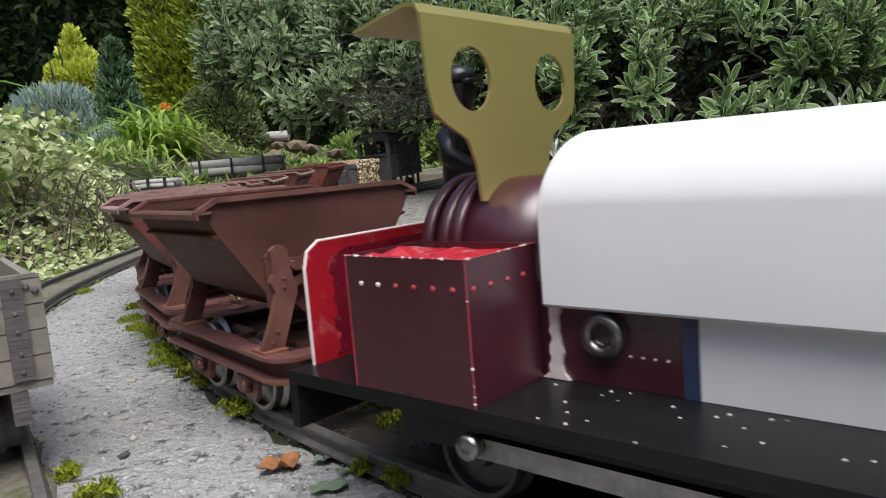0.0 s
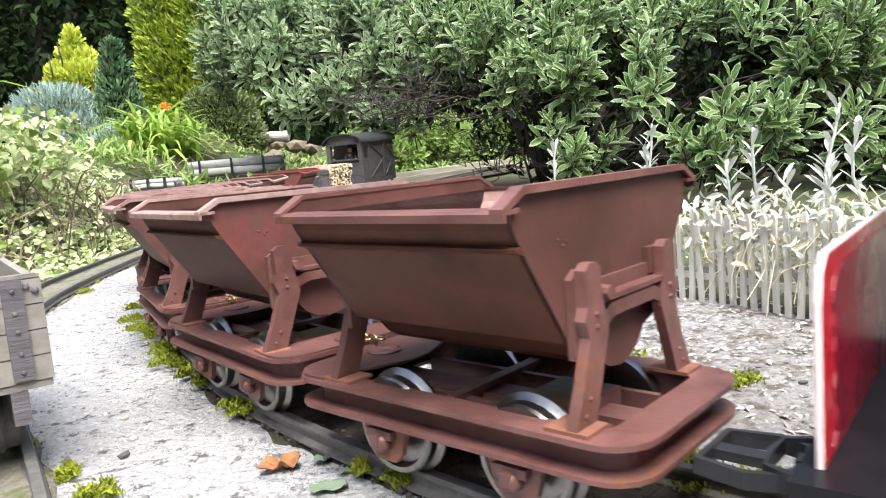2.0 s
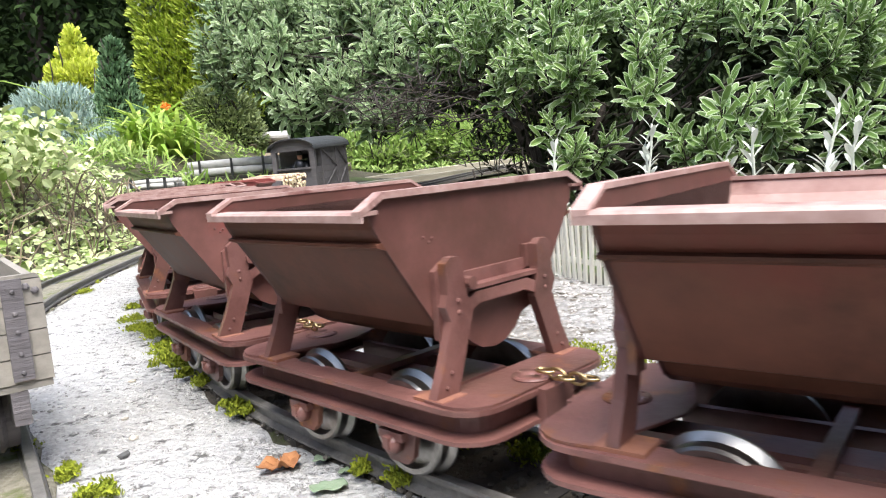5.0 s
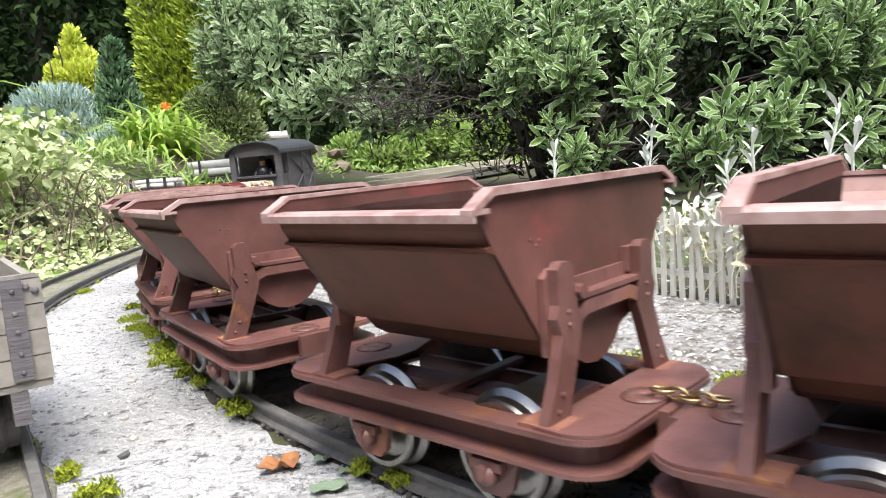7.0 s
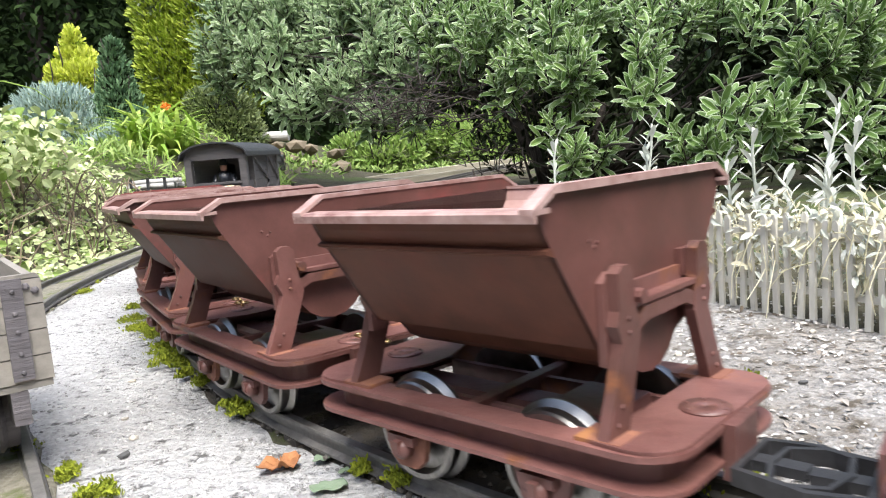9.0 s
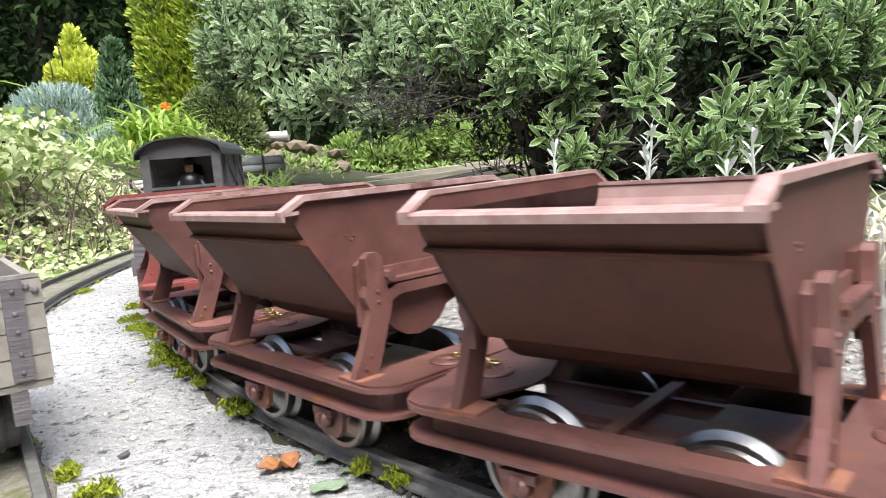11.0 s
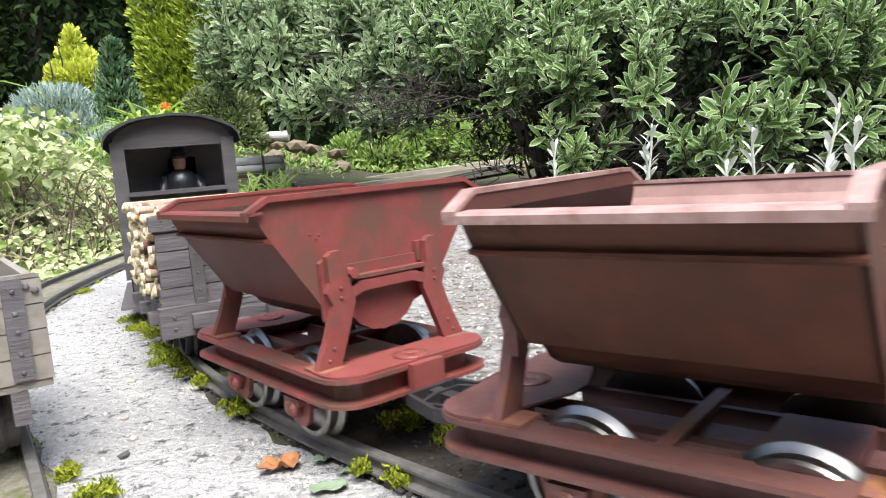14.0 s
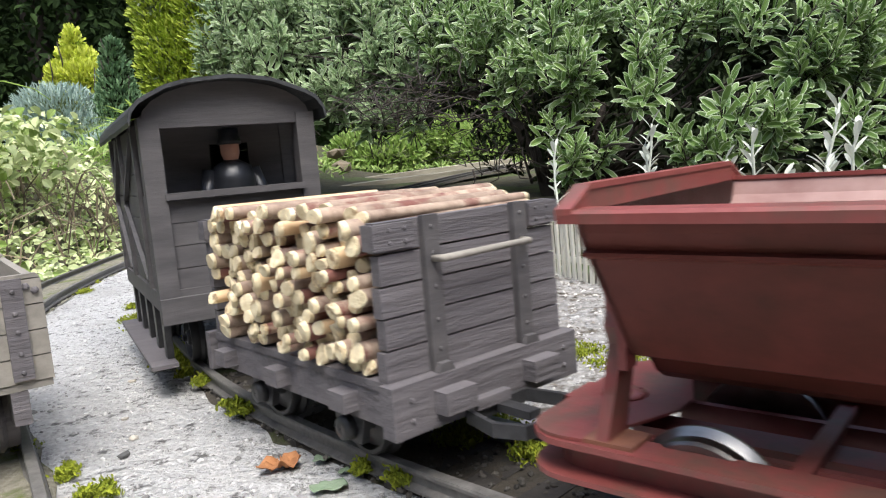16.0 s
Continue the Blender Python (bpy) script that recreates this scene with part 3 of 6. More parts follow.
    for sgn in (-1, 1):
        bm = bmesh.new()
        prism(bm, v_profile() + top[::-1], "x", sgn * 0.0347, sgn * 0.0362)
        endp = part("end_plate", bm, tub_paint, tub)
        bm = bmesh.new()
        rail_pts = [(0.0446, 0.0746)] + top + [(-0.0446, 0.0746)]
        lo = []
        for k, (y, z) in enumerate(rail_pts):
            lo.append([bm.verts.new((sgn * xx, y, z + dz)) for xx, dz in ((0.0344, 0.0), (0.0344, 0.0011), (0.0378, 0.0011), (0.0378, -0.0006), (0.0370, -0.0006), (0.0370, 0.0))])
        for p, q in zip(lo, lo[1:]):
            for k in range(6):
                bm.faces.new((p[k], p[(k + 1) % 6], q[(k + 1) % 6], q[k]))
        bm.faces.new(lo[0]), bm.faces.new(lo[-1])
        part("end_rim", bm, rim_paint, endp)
        bm = bmesh.new()
        box(bm, sgn * 0.0363, sgn * 0.0410, -0.0150, 0.0150, 0.0516, 0.0528)
        box(bm, sgn * 0.0363, sgn * 0.0374, -0.0150, 0.0150, 0.0528, 0.0562)
        part("rocker_angle", bm, paint, endp, bevel=0.0002)
        part("stop_lug", box(bmesh.new(), sgn * 0.0363, sgn * 0.0382, 0.0138, 0.0212, 0.0535, 0.0600), paint, endp, bevel=0.0003)
        part("pivot_pin", tube(bmesh.new(), [(sgn * 0.0360, -0.0135, 0.0540), (sgn * 0.0425, -0.0135, 0.0540)], 0.0017, 8), paint, endp)
        for y, z in ((-0.022, 0.0655), (-0.024, 0.067), (-0.021, 0.0665)):
            part("rivet", rivet(bmesh.new(), (sgn * 0.0362, y, z), 0.0005, (sgn, 0, 0)), tub_paint, endp)
    # axle guards and boxes
    for x in (-0.0222, 0.0222):
        for side in (-1, 1):
            bm = bmesh.new()
            prism(bm, [(x - 0.0085, 0.0164), (x + 0.0085, 0.0164), (x + 0.0062, 0.0075), (x + 0.0035, 0.0050), (x - 0.0035, 0.0050), (x - 0.0062, 0.0075)], "y", side * 0.0252, side * 0.0270)
            guard = part("axle_guard", bm, FLAKE if (x > 0) == (side > 0) else paint, w, bevel=0.0003)
            bm = bmesh.new()
            lathe(bm, [(0.0003, 0), (0.0030, 0), (0.0028, side * 0.0026), (0.0015, side * 0.0038), (0.0003, side * 0.0039)], (x, side * 0.0270, 0.0108), "y", 10)
            box(bm, x - 0.0048, x + 0.0048, side * 0.0268, side * 0.0294, 0.0122, 0.0146)
            box(bm, x - 0.0012, x + 0.0012, side * 0.0268, side * 0.0313, 0.0102, 0.0135)
            part("axle_box", bm, paint, guard)
    for x in (-0.0222, 0.0222):
        wheelset(w, x, 0.0138, STEEL, DARKIRON)
    return w


def coupling(parent, sgn, x, z=0.0165, length=0.021, half=0.012, material=None):
    """A loop buffer of flat black bar."""
    bm = bmesh.new()
    o = [(0, half * 0.8), (length * 0.55, half), (length * 0.9, half * 0.75), (length, 0), (length * 0.9, -half * 0.75), (length * 0.55, -half), (0, -half * 0.8)]
    i = [(0, half * 0.8 - 0.0015), (length * 0.54, half - 0.0016), (length * 0.86, half * 0.66), (length - 0.0016, 0), (length * 0.86, -half * 0.66), (length * 0.54, -half + 0.0016), (0, -half * 0.8 + 0.0015)]
    rows = [[bm.verts.new((x + sgn * u, v, zz)) for u, v in q] for q, zz in ((o, z - 0.0024), (o, z + 0.0014), (i, z + 0.0014), (i, z - 0.0024))]
    for k in range(4):
        a, b = rows[k], rows[(k + 1) % 4]
        for j in range(len(o) - 1):
            bm.faces.new((a[j], a[j + 1], b[j + 1], b[j]))
    box(bm, x + sgn * 0.0005, x + sgn * length * 0.6, -0.0022, 0.0022, z - 0.0015, z + 0.0008)
    box(bm, x, x + sgn * 0.0015, -half * 0.8, half * 0.8, z - 0.0024, z + 0.0014)
    return part("coupling_loop", bm, material or DARKIRON, parent, "black flat-bar coupling loop", bevel=0.0003)


def chain(parent, x):
    """A few links that hang forward from the end platform."""
    bm = bmesh.new()
    for i in range(5):
        c = Vector((x + 0.0034 * i, 0.0006 * math.sin(i * 2.1), 0.0285 - 0.0008 * math.sin(i / 4 * math.pi)))
        flat = i % 2 == 0
        pts = []
        for k in range(11):
            q = 2 * math.pi * k / 10
            u, v = 0.0027 * math.cos(q), 0.0015 * math.sin(q)
            pts.append(c + (Vector((u, v, 0)) if flat else Vector((u, 0, v))))
        tube(bm, pts, 0.00048, 6, caps=False)
    return part("chain", bm, BRASS, parent, "dull brass coupling chain", smooth=True)


def skips():
    base = skip_wagon(RUST, TUB, RIMPALE, TUBSIDE)
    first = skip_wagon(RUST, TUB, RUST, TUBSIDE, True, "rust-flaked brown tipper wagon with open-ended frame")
    red = skip_wagon(RED, RED, RED, REDSIDE, False, "freshly painted red tipper wagon on bright wheels")
    offsets = [("a", 0.0, 2.0), ("b", -0.1229, 2.6), ("c", -0.2504, 1.4), ("d", -0.3708, 1.4), ("e", -0.516, 0.3), ("f", -0.6434, 1.4), ("g", -0.7609, 1.4), ("h", -0.8855, 2.0), ("i", -1.0311, -0.3)]
    pattern = [(o, x, r) for o, x, r in ROLLING if o.parent == base]
    for key, off, skew in offsets:
        if key == "a":
            w = first
        elif key == "i":
            w = red
        elif key == "b":
            w = base
        else:
            w = copy_thing(base, Matrix.Identity(4))
            sets = [c for c in w.children if c.name.startswith("wheelset")]
            for c, (_, x, r) in zip(sorted(sets, key=lambda c: c.location.x), sorted(pattern, key=lambda p: p[1])):
                ROLLING.append((c, x, r))
        w["group"] = "tipper wagons of the train"
        TRAIN.append((w, off, 0.03, 0.0022, skew))
        if key in "aei":
            coupling(w, 1, 0.0580)
        if key in "dh":
            coupling(w, -1, -0.0620)
        if key in "cdfgh":
            chain(w, 0.0535)
    # the plated wagon: its maker's plate, unreadable, as raised bars; added after the others were copied
    w = base
    chain(w, 0.0535)
    bm = bmesh.new()
    for z0, z1, y0, y1 in ((0.0728, 0.0735, -0.002, 0.018), (0.0635, 0.0642, -0.002, 0.018), (0.0650, 0.072, 0.0195, 0.021), (0.0650, 0.072, -0.005, -0.0035)):
        box(bm, 0.0361, 0.0369, y0, y1, z0, z1)
    for y in (0.0165, 0.0125, 0.0085, 0.0045, 0.0005):
        box(bm, 0.0361, 0.0368, y - 0.0012, y + 0.0010, 0.0660, 0.0710)
    tub = [c for c in w.children if c.name.startswith("tub")][0]
    part("maker_plate", bm, RUST, tub, "raised plate with worn lettering", bevel=0.0002)


def timber_wagon():
    w = empty("timber_wagon")
    tagged(w, "grey planked open wagon stacked with short cut logs", "goods wagon", )
    x0, x1, hy = -0.0420, 0.0650, 0.0340
    bm = box(bmesh.new(), x0, x1, -hy, hy, 0.0275, 0.0300)
    part("floor", bm, GREYWOOD, w, bevel=0.0003)
    for side in (-1, 1):
        bm = box(bmesh.new(), x0, x1, side * (hy - 0.004), side * (hy - 0.0005), 0.0175, 0.0275)
        sole = part("sole_bar", bm, GREYWOOD, w, bevel=0.0004)
        for x in (-0.030, 0.008, 0.046):
            bm = bmesh.new()
            box(bm, x - 0.004, x + 0.004, side * (hy - 0.0005), side * (hy + 0.0045), 0.0200, 0.0255)
            part("stake_pocket", bm, GREYWOOD, sole, bevel=0.0006)
        for x in (-0.019, 0.036):
            bm = bmesh.new()
            prism(bm, [(x - 0.009, 0.0175), (x + 0.009, 0.0175), (x + 0.0055, 0.006), (x - 0.0055, 0.006)], "y", side * 0.026, side * 0.0285)
            lathe(bm, [(0.0003, 0), (0.004, 0), (0.0036, side * 0.003), (0.0003, side * 0.0034)], (x, side * 0.0285, 0.0105), "y", 12)
            part("axle_guard", bm, DARKIRON, w)
    for xe, sgn in ((x1, 1), (x0, -1)):
        bm = box(bmesh.new(), xe - 0.001, xe + sgn * 0.0045, -hy - 0.002, hy + 0.002, 0.0160, 0.0300)
        for y in (-0.030, 0.030):
            for z in (0.0200, 0.0255):
                rivet(bm, (xe + sgn * 0.0045, y, z), 0.0009, (sgn, 0, 0))
        beam = part("end_beam", bm, GREYWOOD, w, bevel=0.0004)
        bm = bmesh.new()
        for y in (-0.017, 0.017):
            box(bm, xe + sgn * 0.0045, xe + sgn * 0.0095, y - 0.0055, y + 0.0055, 0.0200, 0.0262)
        box(bm, xe + sgn * 0.0045, xe + sgn * 0.0075, -0.010, 0.003, 0.0175, 0.0205)
        part("stake_pocket", bm, GREYWOOD, beam, bevel=0.0006)
        # end boards
        for i in range(5):
            z = 0.0302 + i * 0.0084
            bm = box(bmesh.new(), xe - sgn * 0.0035, xe, -hy + random.uniform(0, 0.0008), hy - random.uniform(0, 0.0008), z, z + 0.0078)
            part("plank", bm, GREYWOOD, w, bevel=0.0007)
        for y in (-0.017, 0.017):
            bm = box(bmesh.new(), xe, xe + sgn * 0.0022, y - 0.0026, y + 0.0026, 0.0300, 0.0722)
            prism(bm, [(y - 0.0036, 0.0285), (y + 0.0036, 0.0285), (y + 0.0018, 0.0325), (y - 0.0018, 0.0325)], "x", xe + sgn * 0.0022, xe + sgn * 0.0042)
            for z in (0.036, 0.044, 0.053, 0.062, 0.069):
                rivet(bm, (xe + sgn * 0.0022, y, z), 0.0007, (sgn, 0, 0))
            part("iron_strap", bm, VANWOOD, w, bevel=0.0003)
        for y, s2 in ((-hy, 1), (hy, -1)):
            bm = box(bmesh.new(), xe, xe + sgn * 0.0012, y, y + s2 * 0.012, 0.0645, 0.0712)
            box(bm, xe - sgn * 0.004, xe + sgn * 0.0012, y - s2 * 0.0012, y, 0.0645, 0.0712)
            for k in (0.004, 0.009):
                for z in (0.0662, 0.0695):
                    rivet(bm, (xe + sgn * 0.0012, y + s2 * k, z), 0.0007, (sgn, 0, 0))
            part("corner_iron", bm, GREYWOOD, w, bevel=0.0002)
        bm = tube(bmesh.new(), [(xe + sgn * 0.0022, -0.017, 0.0605), (xe + sgn * 0.006, -0.0165, 0.0607), (xe + sgn * 0.006, 0.0165, 0.0610), (xe + sgn * 0.0022, 0.017, 0.0610)], 0.0010, 7)
        part("grab_rail", bm, PALEWOOD, w, smooth=True)
    coupling(w, 1, x1 + 0.0045, 0.0165, 0.024, 0.015)
    wheelset(w, -0.019, 0.0118, DARKIRON, DARKIRON)
    wheelset(w, 0.036, 0.0118, DARKIRON, DARKIRON)
    # the load: short logs laid across, row on row, both sawn ends showing
    rng = random.Random(11)
    z = 0.0302
    xa, xb = x0 + 0.006, x1 - 0.006
    while z < 0.074:
        r_row = rng.uniform(0.0022, 0.0026)
        x = xa + r_row + rng.uniform(-0.001, 0.002)
        while x < xb - 0.002:
            r = rng.uniform(0.0018, 0.0031)
            zc = z + r_row + rng.uniform(-0.0012, 0.0012)
            bm = bmesh.new()
            y0, y1 = -hy + rng.uniform(-0.0045, 0.0045), hy + rng.uniform(-0.0045, 0.0045)
            n = 9
            loops = []
            kx, kz = rng.uniform(-0.002, 0.002), rng.uniform(-0.0007, 0.0007)
            sq = rng.uniform(0.85, 1.15)
            for j, k in enumerate((0, 0.02, 0.5, 0.98, 1)):
                rr = r * (0.9 if j in (0, 4) else 1) * (1 + rng.uniform(-0.05, 0.05))
                tilt = rng.uniform(-0.45, 0.45) * r if j in (0, 4) else 0
                loops.append([bm.verts.new((x + kx * (k - 0.5) + rr * sq * math.cos(q) * (1 + 0.08 * math.sin(3 * q + r * 9000)), y0 + (y1 - y0) * k + tilt * math.cos(q + zc * 900), max(0.0301, zc + kz * k + rr / sq * math.sin(q))))
                              for q in (2 * math.pi * m / n for m in range(n))])
            for a, b in zip(loops, loops[1:]):
                for m in range(n):
                    f = bm.faces.new((a[m], a[(m + 1) % n], b[(m + 1) % n], b[m]))
                    f.smooth = True
            for lp in (loops[0], loops[-1]):
                bm.faces.new(lp).material_index = 1
            for f in bm.faces:
                if abs(f.calc_center_median().y - y0) < 0.0025 or abs(f.calc_center_median().y - y1) < 0.0025:
                    f.material_index = 1
            lg = part("log", bm, [PEELED if rng.random() < 0.06 else BARK, LOGEND], w)
            x += r * 1.9 + rng.uniform(0, 0.0012)
        z += r_row * 1.72
    TRAIN.append((w, -1.1905, 0.04, 0.0, 0.0))


def figure(name, bm_fn, label, parent_pose):
    bm = bmesh.new()
    bm_fn(bm)
    if name == "driver_figure":
        bmesh.ops.scale(bm, vec=(0.78, 0.72, 0.86), verts=bm.verts)
    ob = part(name, bm, [FIGURE, SKIN], None, smooth=True)
    return tagged(ob, label, "figure")


def guard_shape(bm):
    """A plain standing figure about seven centimetres high."""
    lathe(bm, [(0.0002, 0), (0.009, 0), (0.0105, 0.012), (0.009, 0.030), (0.0105, 0.044), (0.009, 0.051), (0.0035, 0.054), (0.0002, 0.0545)], (0, 0, 0), "z", 16)
    for s in (-1, 1):
        tube(bm, [(0, s * 0.0095, 0.049), (0.002, s * 0.0128, 0.038), (0.005, s * 0.0125, 0.026)], [0.0038, 0.0034, 0.0028], 8)
    lathe(bm, [(0.0002, 0.053), (0.003, 0.053), (0.0042, 0.057), (0.0043, 0.062), (0.0002, 0.0635)], (0.0005, 0, 0), "z", 14, 1)
    lathe(bm, [(0.0002, 0.061), (0.0052, 0.061), (0.0055, 0.0625), (0.0046, 0.065), (0.0046, 0.068), (0.0002, 0.069)], (0.0006, 0, 0), "z", 14)


def driver_shape(bm):
    for s in (-1, 1):
        tube(bm, [(0, s * 0.0045, 0), (0.0005, s * 0.0048, 0.004), (0, s * 0.0045, 0.020), (0.0, s * 0.0048, 0.040)], [0.0045, 0.0038, 0.0044, 0.0056], 10)
    tube(bm, [(0, 0, 0.036), (0, 0, 0.044), (0, 0, 0.058), (0, 0, 0.068), (0, 0, 0.0735), (0.001, 0, 0.078)], [0.0075, 0.0088, 0.0085, 0.0098, 0.0065, 0.0034], 14)
    for s in (-1, 1):
        tube(bm, [(-0.0005, s * 0.0095, 0.0695), (0.003, s * 0.0118, 0.062), (0.0115, s * 0.0105, 0.0575), (0.022, s * 0.007, 0.0555), (0.026, s * 0.006, 0.055)], [0.0042, 0.0038, 0.0033, 0.0027, 0.003], 9)
    lathe(bm, [(0.0002, 0.0752), (0.0030, 0.0758), (0.0052, 0.0785), (0.0062, 0.0825), (0.0064, 0.0860), (0.0055, 0.0900), (0.0002, 0.0918)], (0.0014, 0, 0), "z", 16)
    lathe(bm, [(0.0002, 0.0875), (0.0070, 0.0872), (0.0078, 0.0892), (0.0062, 0.0925), (0.0002, 0.0938)], (0.0005, 0, 0), "z", 16)
    box(bm, 0.004, 0.0100, -0.0045, 0.0045, 0.0868, 0.0882)


def brake_van():
    v = empty("brake_van")
    tagged(v, "dark grey planked brake van with open veranda", "brake van")
    x0, x1, hy = -0.072, 0.070, 0.0370
    bm = box(bmesh.new(), x0, x1, -hy, hy, 0.0300, 0.0385)
    part("underframe", bm, VANWOOD, v, bevel=0.0005)
    bm = box(bmesh.new(), x0, x1, -hy + 0.003, hy - 0.003, 0.0385, 0.0400)
    part("floor", bm, VANWOOD, v)
    xi = x1 - 0.030
    for side in (-1, 1):
        for i in range(7):
            z = 0.0392 + i * 0.0104
            xe = x1 - 0.006 if i < 4 else xi
            bm = box(bmesh.new(), x0 + 0.003, xe, side * (hy - 0.0035), side * (hy - 0.001), z, z + 0.0100)
            part("side_plank", bm, VANWOOD, v, bevel=0.0003)
        for x in (x0 + 0.001, -0.025, xi - 0.004):
            bm = box(bmesh.new(), x, x + 0.005, side * (hy - 0.001), side * (hy + 0.0008), 0.0385, 0.112)
            part("side_post", bm, VANWOOD, v, bevel=0.0003)
        for xa, xb in ((xi - 0.002, -0.022), (-0.026, x0 + 0.004)):
            for za, zb in ((0.042, 0.075), (0.110, 0.078)):
                bm = tube(bmesh.new(), [(xa, side * (hy + 0.0003), za), (xb, side * (hy + 0.0003), zb)], 0.0014, 4)
                part("diagonal_brace", bm, VANWOOD, v)
        bm = box(bmesh.new(), x1 - 0.0075, x1 + 0.0005, side * (hy - 0.0075), side * (hy + 0.0008), 0.0330, 0.1130)
        part("corner_post", bm, VANWOOD, v, bevel=0.0006)
        bm = box(bmesh.new(), xi - 0.0035, xi + 0.0005, side * (hy - 0.007), side * hy, 0.0392, 0.1120)
        part("inner_post", bm, VANWOOD, v, bevel=0.0004)
    # front: boarded breast below an open window
    for i in range(4):
        z = 0.0392 + i * 0.0098
        bm = box(bmesh.new(), x1 - 0.005, x1 - 0.0015, -hy + 0.007, hy - 0.007, z, z + 0.0094)
        part("front_plank", bm, VANWOOD, v, bevel=0.0003)
    bm = box(bmesh.new(), x1 - 0.007, x1 + 0.002, -hy + 0.0065, hy - 0.0065, 0.0784, 0.0812)
    part("front_rail", bm, VANWOOD, v, bevel=0.0005)
    bm = box(bmesh.new(), x1 - 0.002, x1 + 0.003, -hy - 0.001, hy + 0.001, 0.0260, 0.0370)
    part("buffer_beam", bm, VANWOOD, v, bevel=0.0005)
    # arched boards at each end, the inner wall with its door
    def arch(z0, drop, h):
        return [(-h, z0), (h, z0)] + [(h * math.cos(q), drop + 0.0155 * math.sin(q)) for q in (math.pi * k / 12 for k in range(13))]
    for x, z0 in ((x1 - 0.0035, 0.1085), (x0, 0.0385)):
        bm = prism(bmesh.new(), arch(z0, 0.1120, hy - 0.0008), "x", x, x + 0.003)
        part("end_wall", bm, VANWOOD, v)
    bm = prism(bmesh.new(), [(-hy + 0.002, 0.0395), (-0.004, 0.0395), (-0.004, 0.102), (0.014, 0.102), (0.014, 0.0395), (hy - 0.002, 0.0395)]
               + [((hy - 0.002) * math.cos(q), 0.1115 + 0.014 * math.sin(q)) for q in (math.pi * k / 12 for k in range(13))], "x", xi - 0.0025, xi)
    part("inner_wall", bm, VANWOOD, v)
    # arched roof sheet with a ragged felt edge
    bm = bmesh.new()
    top, bot = [], []
    nx = 12
    rng = random.Random(3)
    for i in range(nx + 1):
        x = x0 - 0.006 + (x1 - x0 + 0.013) * i / nx
        a, b = [], []
        for k in range(15):
            q = math.pi * k / 14
            wob = rng.uniform(-0.0004, 0.0004)
            y, z = (hy + 0.0050) * math.cos(q), 0.1110 + 0.0180 * math.sin(q) ** 0.9 + wob
            a.append(bm.verts.new((x, y, z)))
            b.append(bm.verts.new((x, y * 0.985, z - 0.0016)))
        top.append(a), bot.append(b)
    for i in range(nx):
        for k in range(14):
            bm.faces.new((top[i][k], top[i][k + 1], top[i + 1][k + 1], top[i + 1][k]))
            bm.faces.new((bot[i][k], bot[i + 1][k], bot[i + 1][k + 1], bot[i][k + 1]))
        for k in (0, 14):
            bm.faces.new((top[i][k], top[i + 1][k], bot[i + 1][k], bot[i][k]))
    for i in (0, nx):
        for k in range(14):
            bm.faces.new((top[i][k], top[i][k + 1], bot[i][k + 1], bot[i][k]))
    part("roof", bm, VANROOF, v)
    # footboards, hangers, axle guards
    for side in (-1, 1):
        bm = box(bmesh.new(), x0 + 0.008, x1 - 0.004, side * (hy - 0.004), side * (hy + 0.007), 0.0060, 0.0078)
        part("footboard", bm, GREYWOOD, v, bevel=0.0004)
        for x in (-0.055, -0.030, -0.002, 0.026, 0.052):
            bm = box(bmesh.new(), x - 0.0035, x + 0.0035, side * (hy - 0.004), side * (hy - 0.001), 0.0078, 0.0300)
            part("step_hanger", bm, DARKIRON, v)
    wheelset(v, -0.036, 0.0118, DARKIRON, DARKIRON)
    wheelset(v, 0.036, 0.0118, DARKIRON, DARKIRON)
    coupling(v, 1, x1 + 0.003, 0.0200, 0.018, 0.012)
    TRAIN.append((v, -1.3478, 0.04, 0.0, 0.0))
    g = figure("guard_figure", guard_shape, "dark-coated model guard standing in the van's veranda", None)
    RIDERS.append((g, v, Matrix.Translation((0.050, 0.003, 0.0400)), -1.3478, 0.04))


RIDERS = []


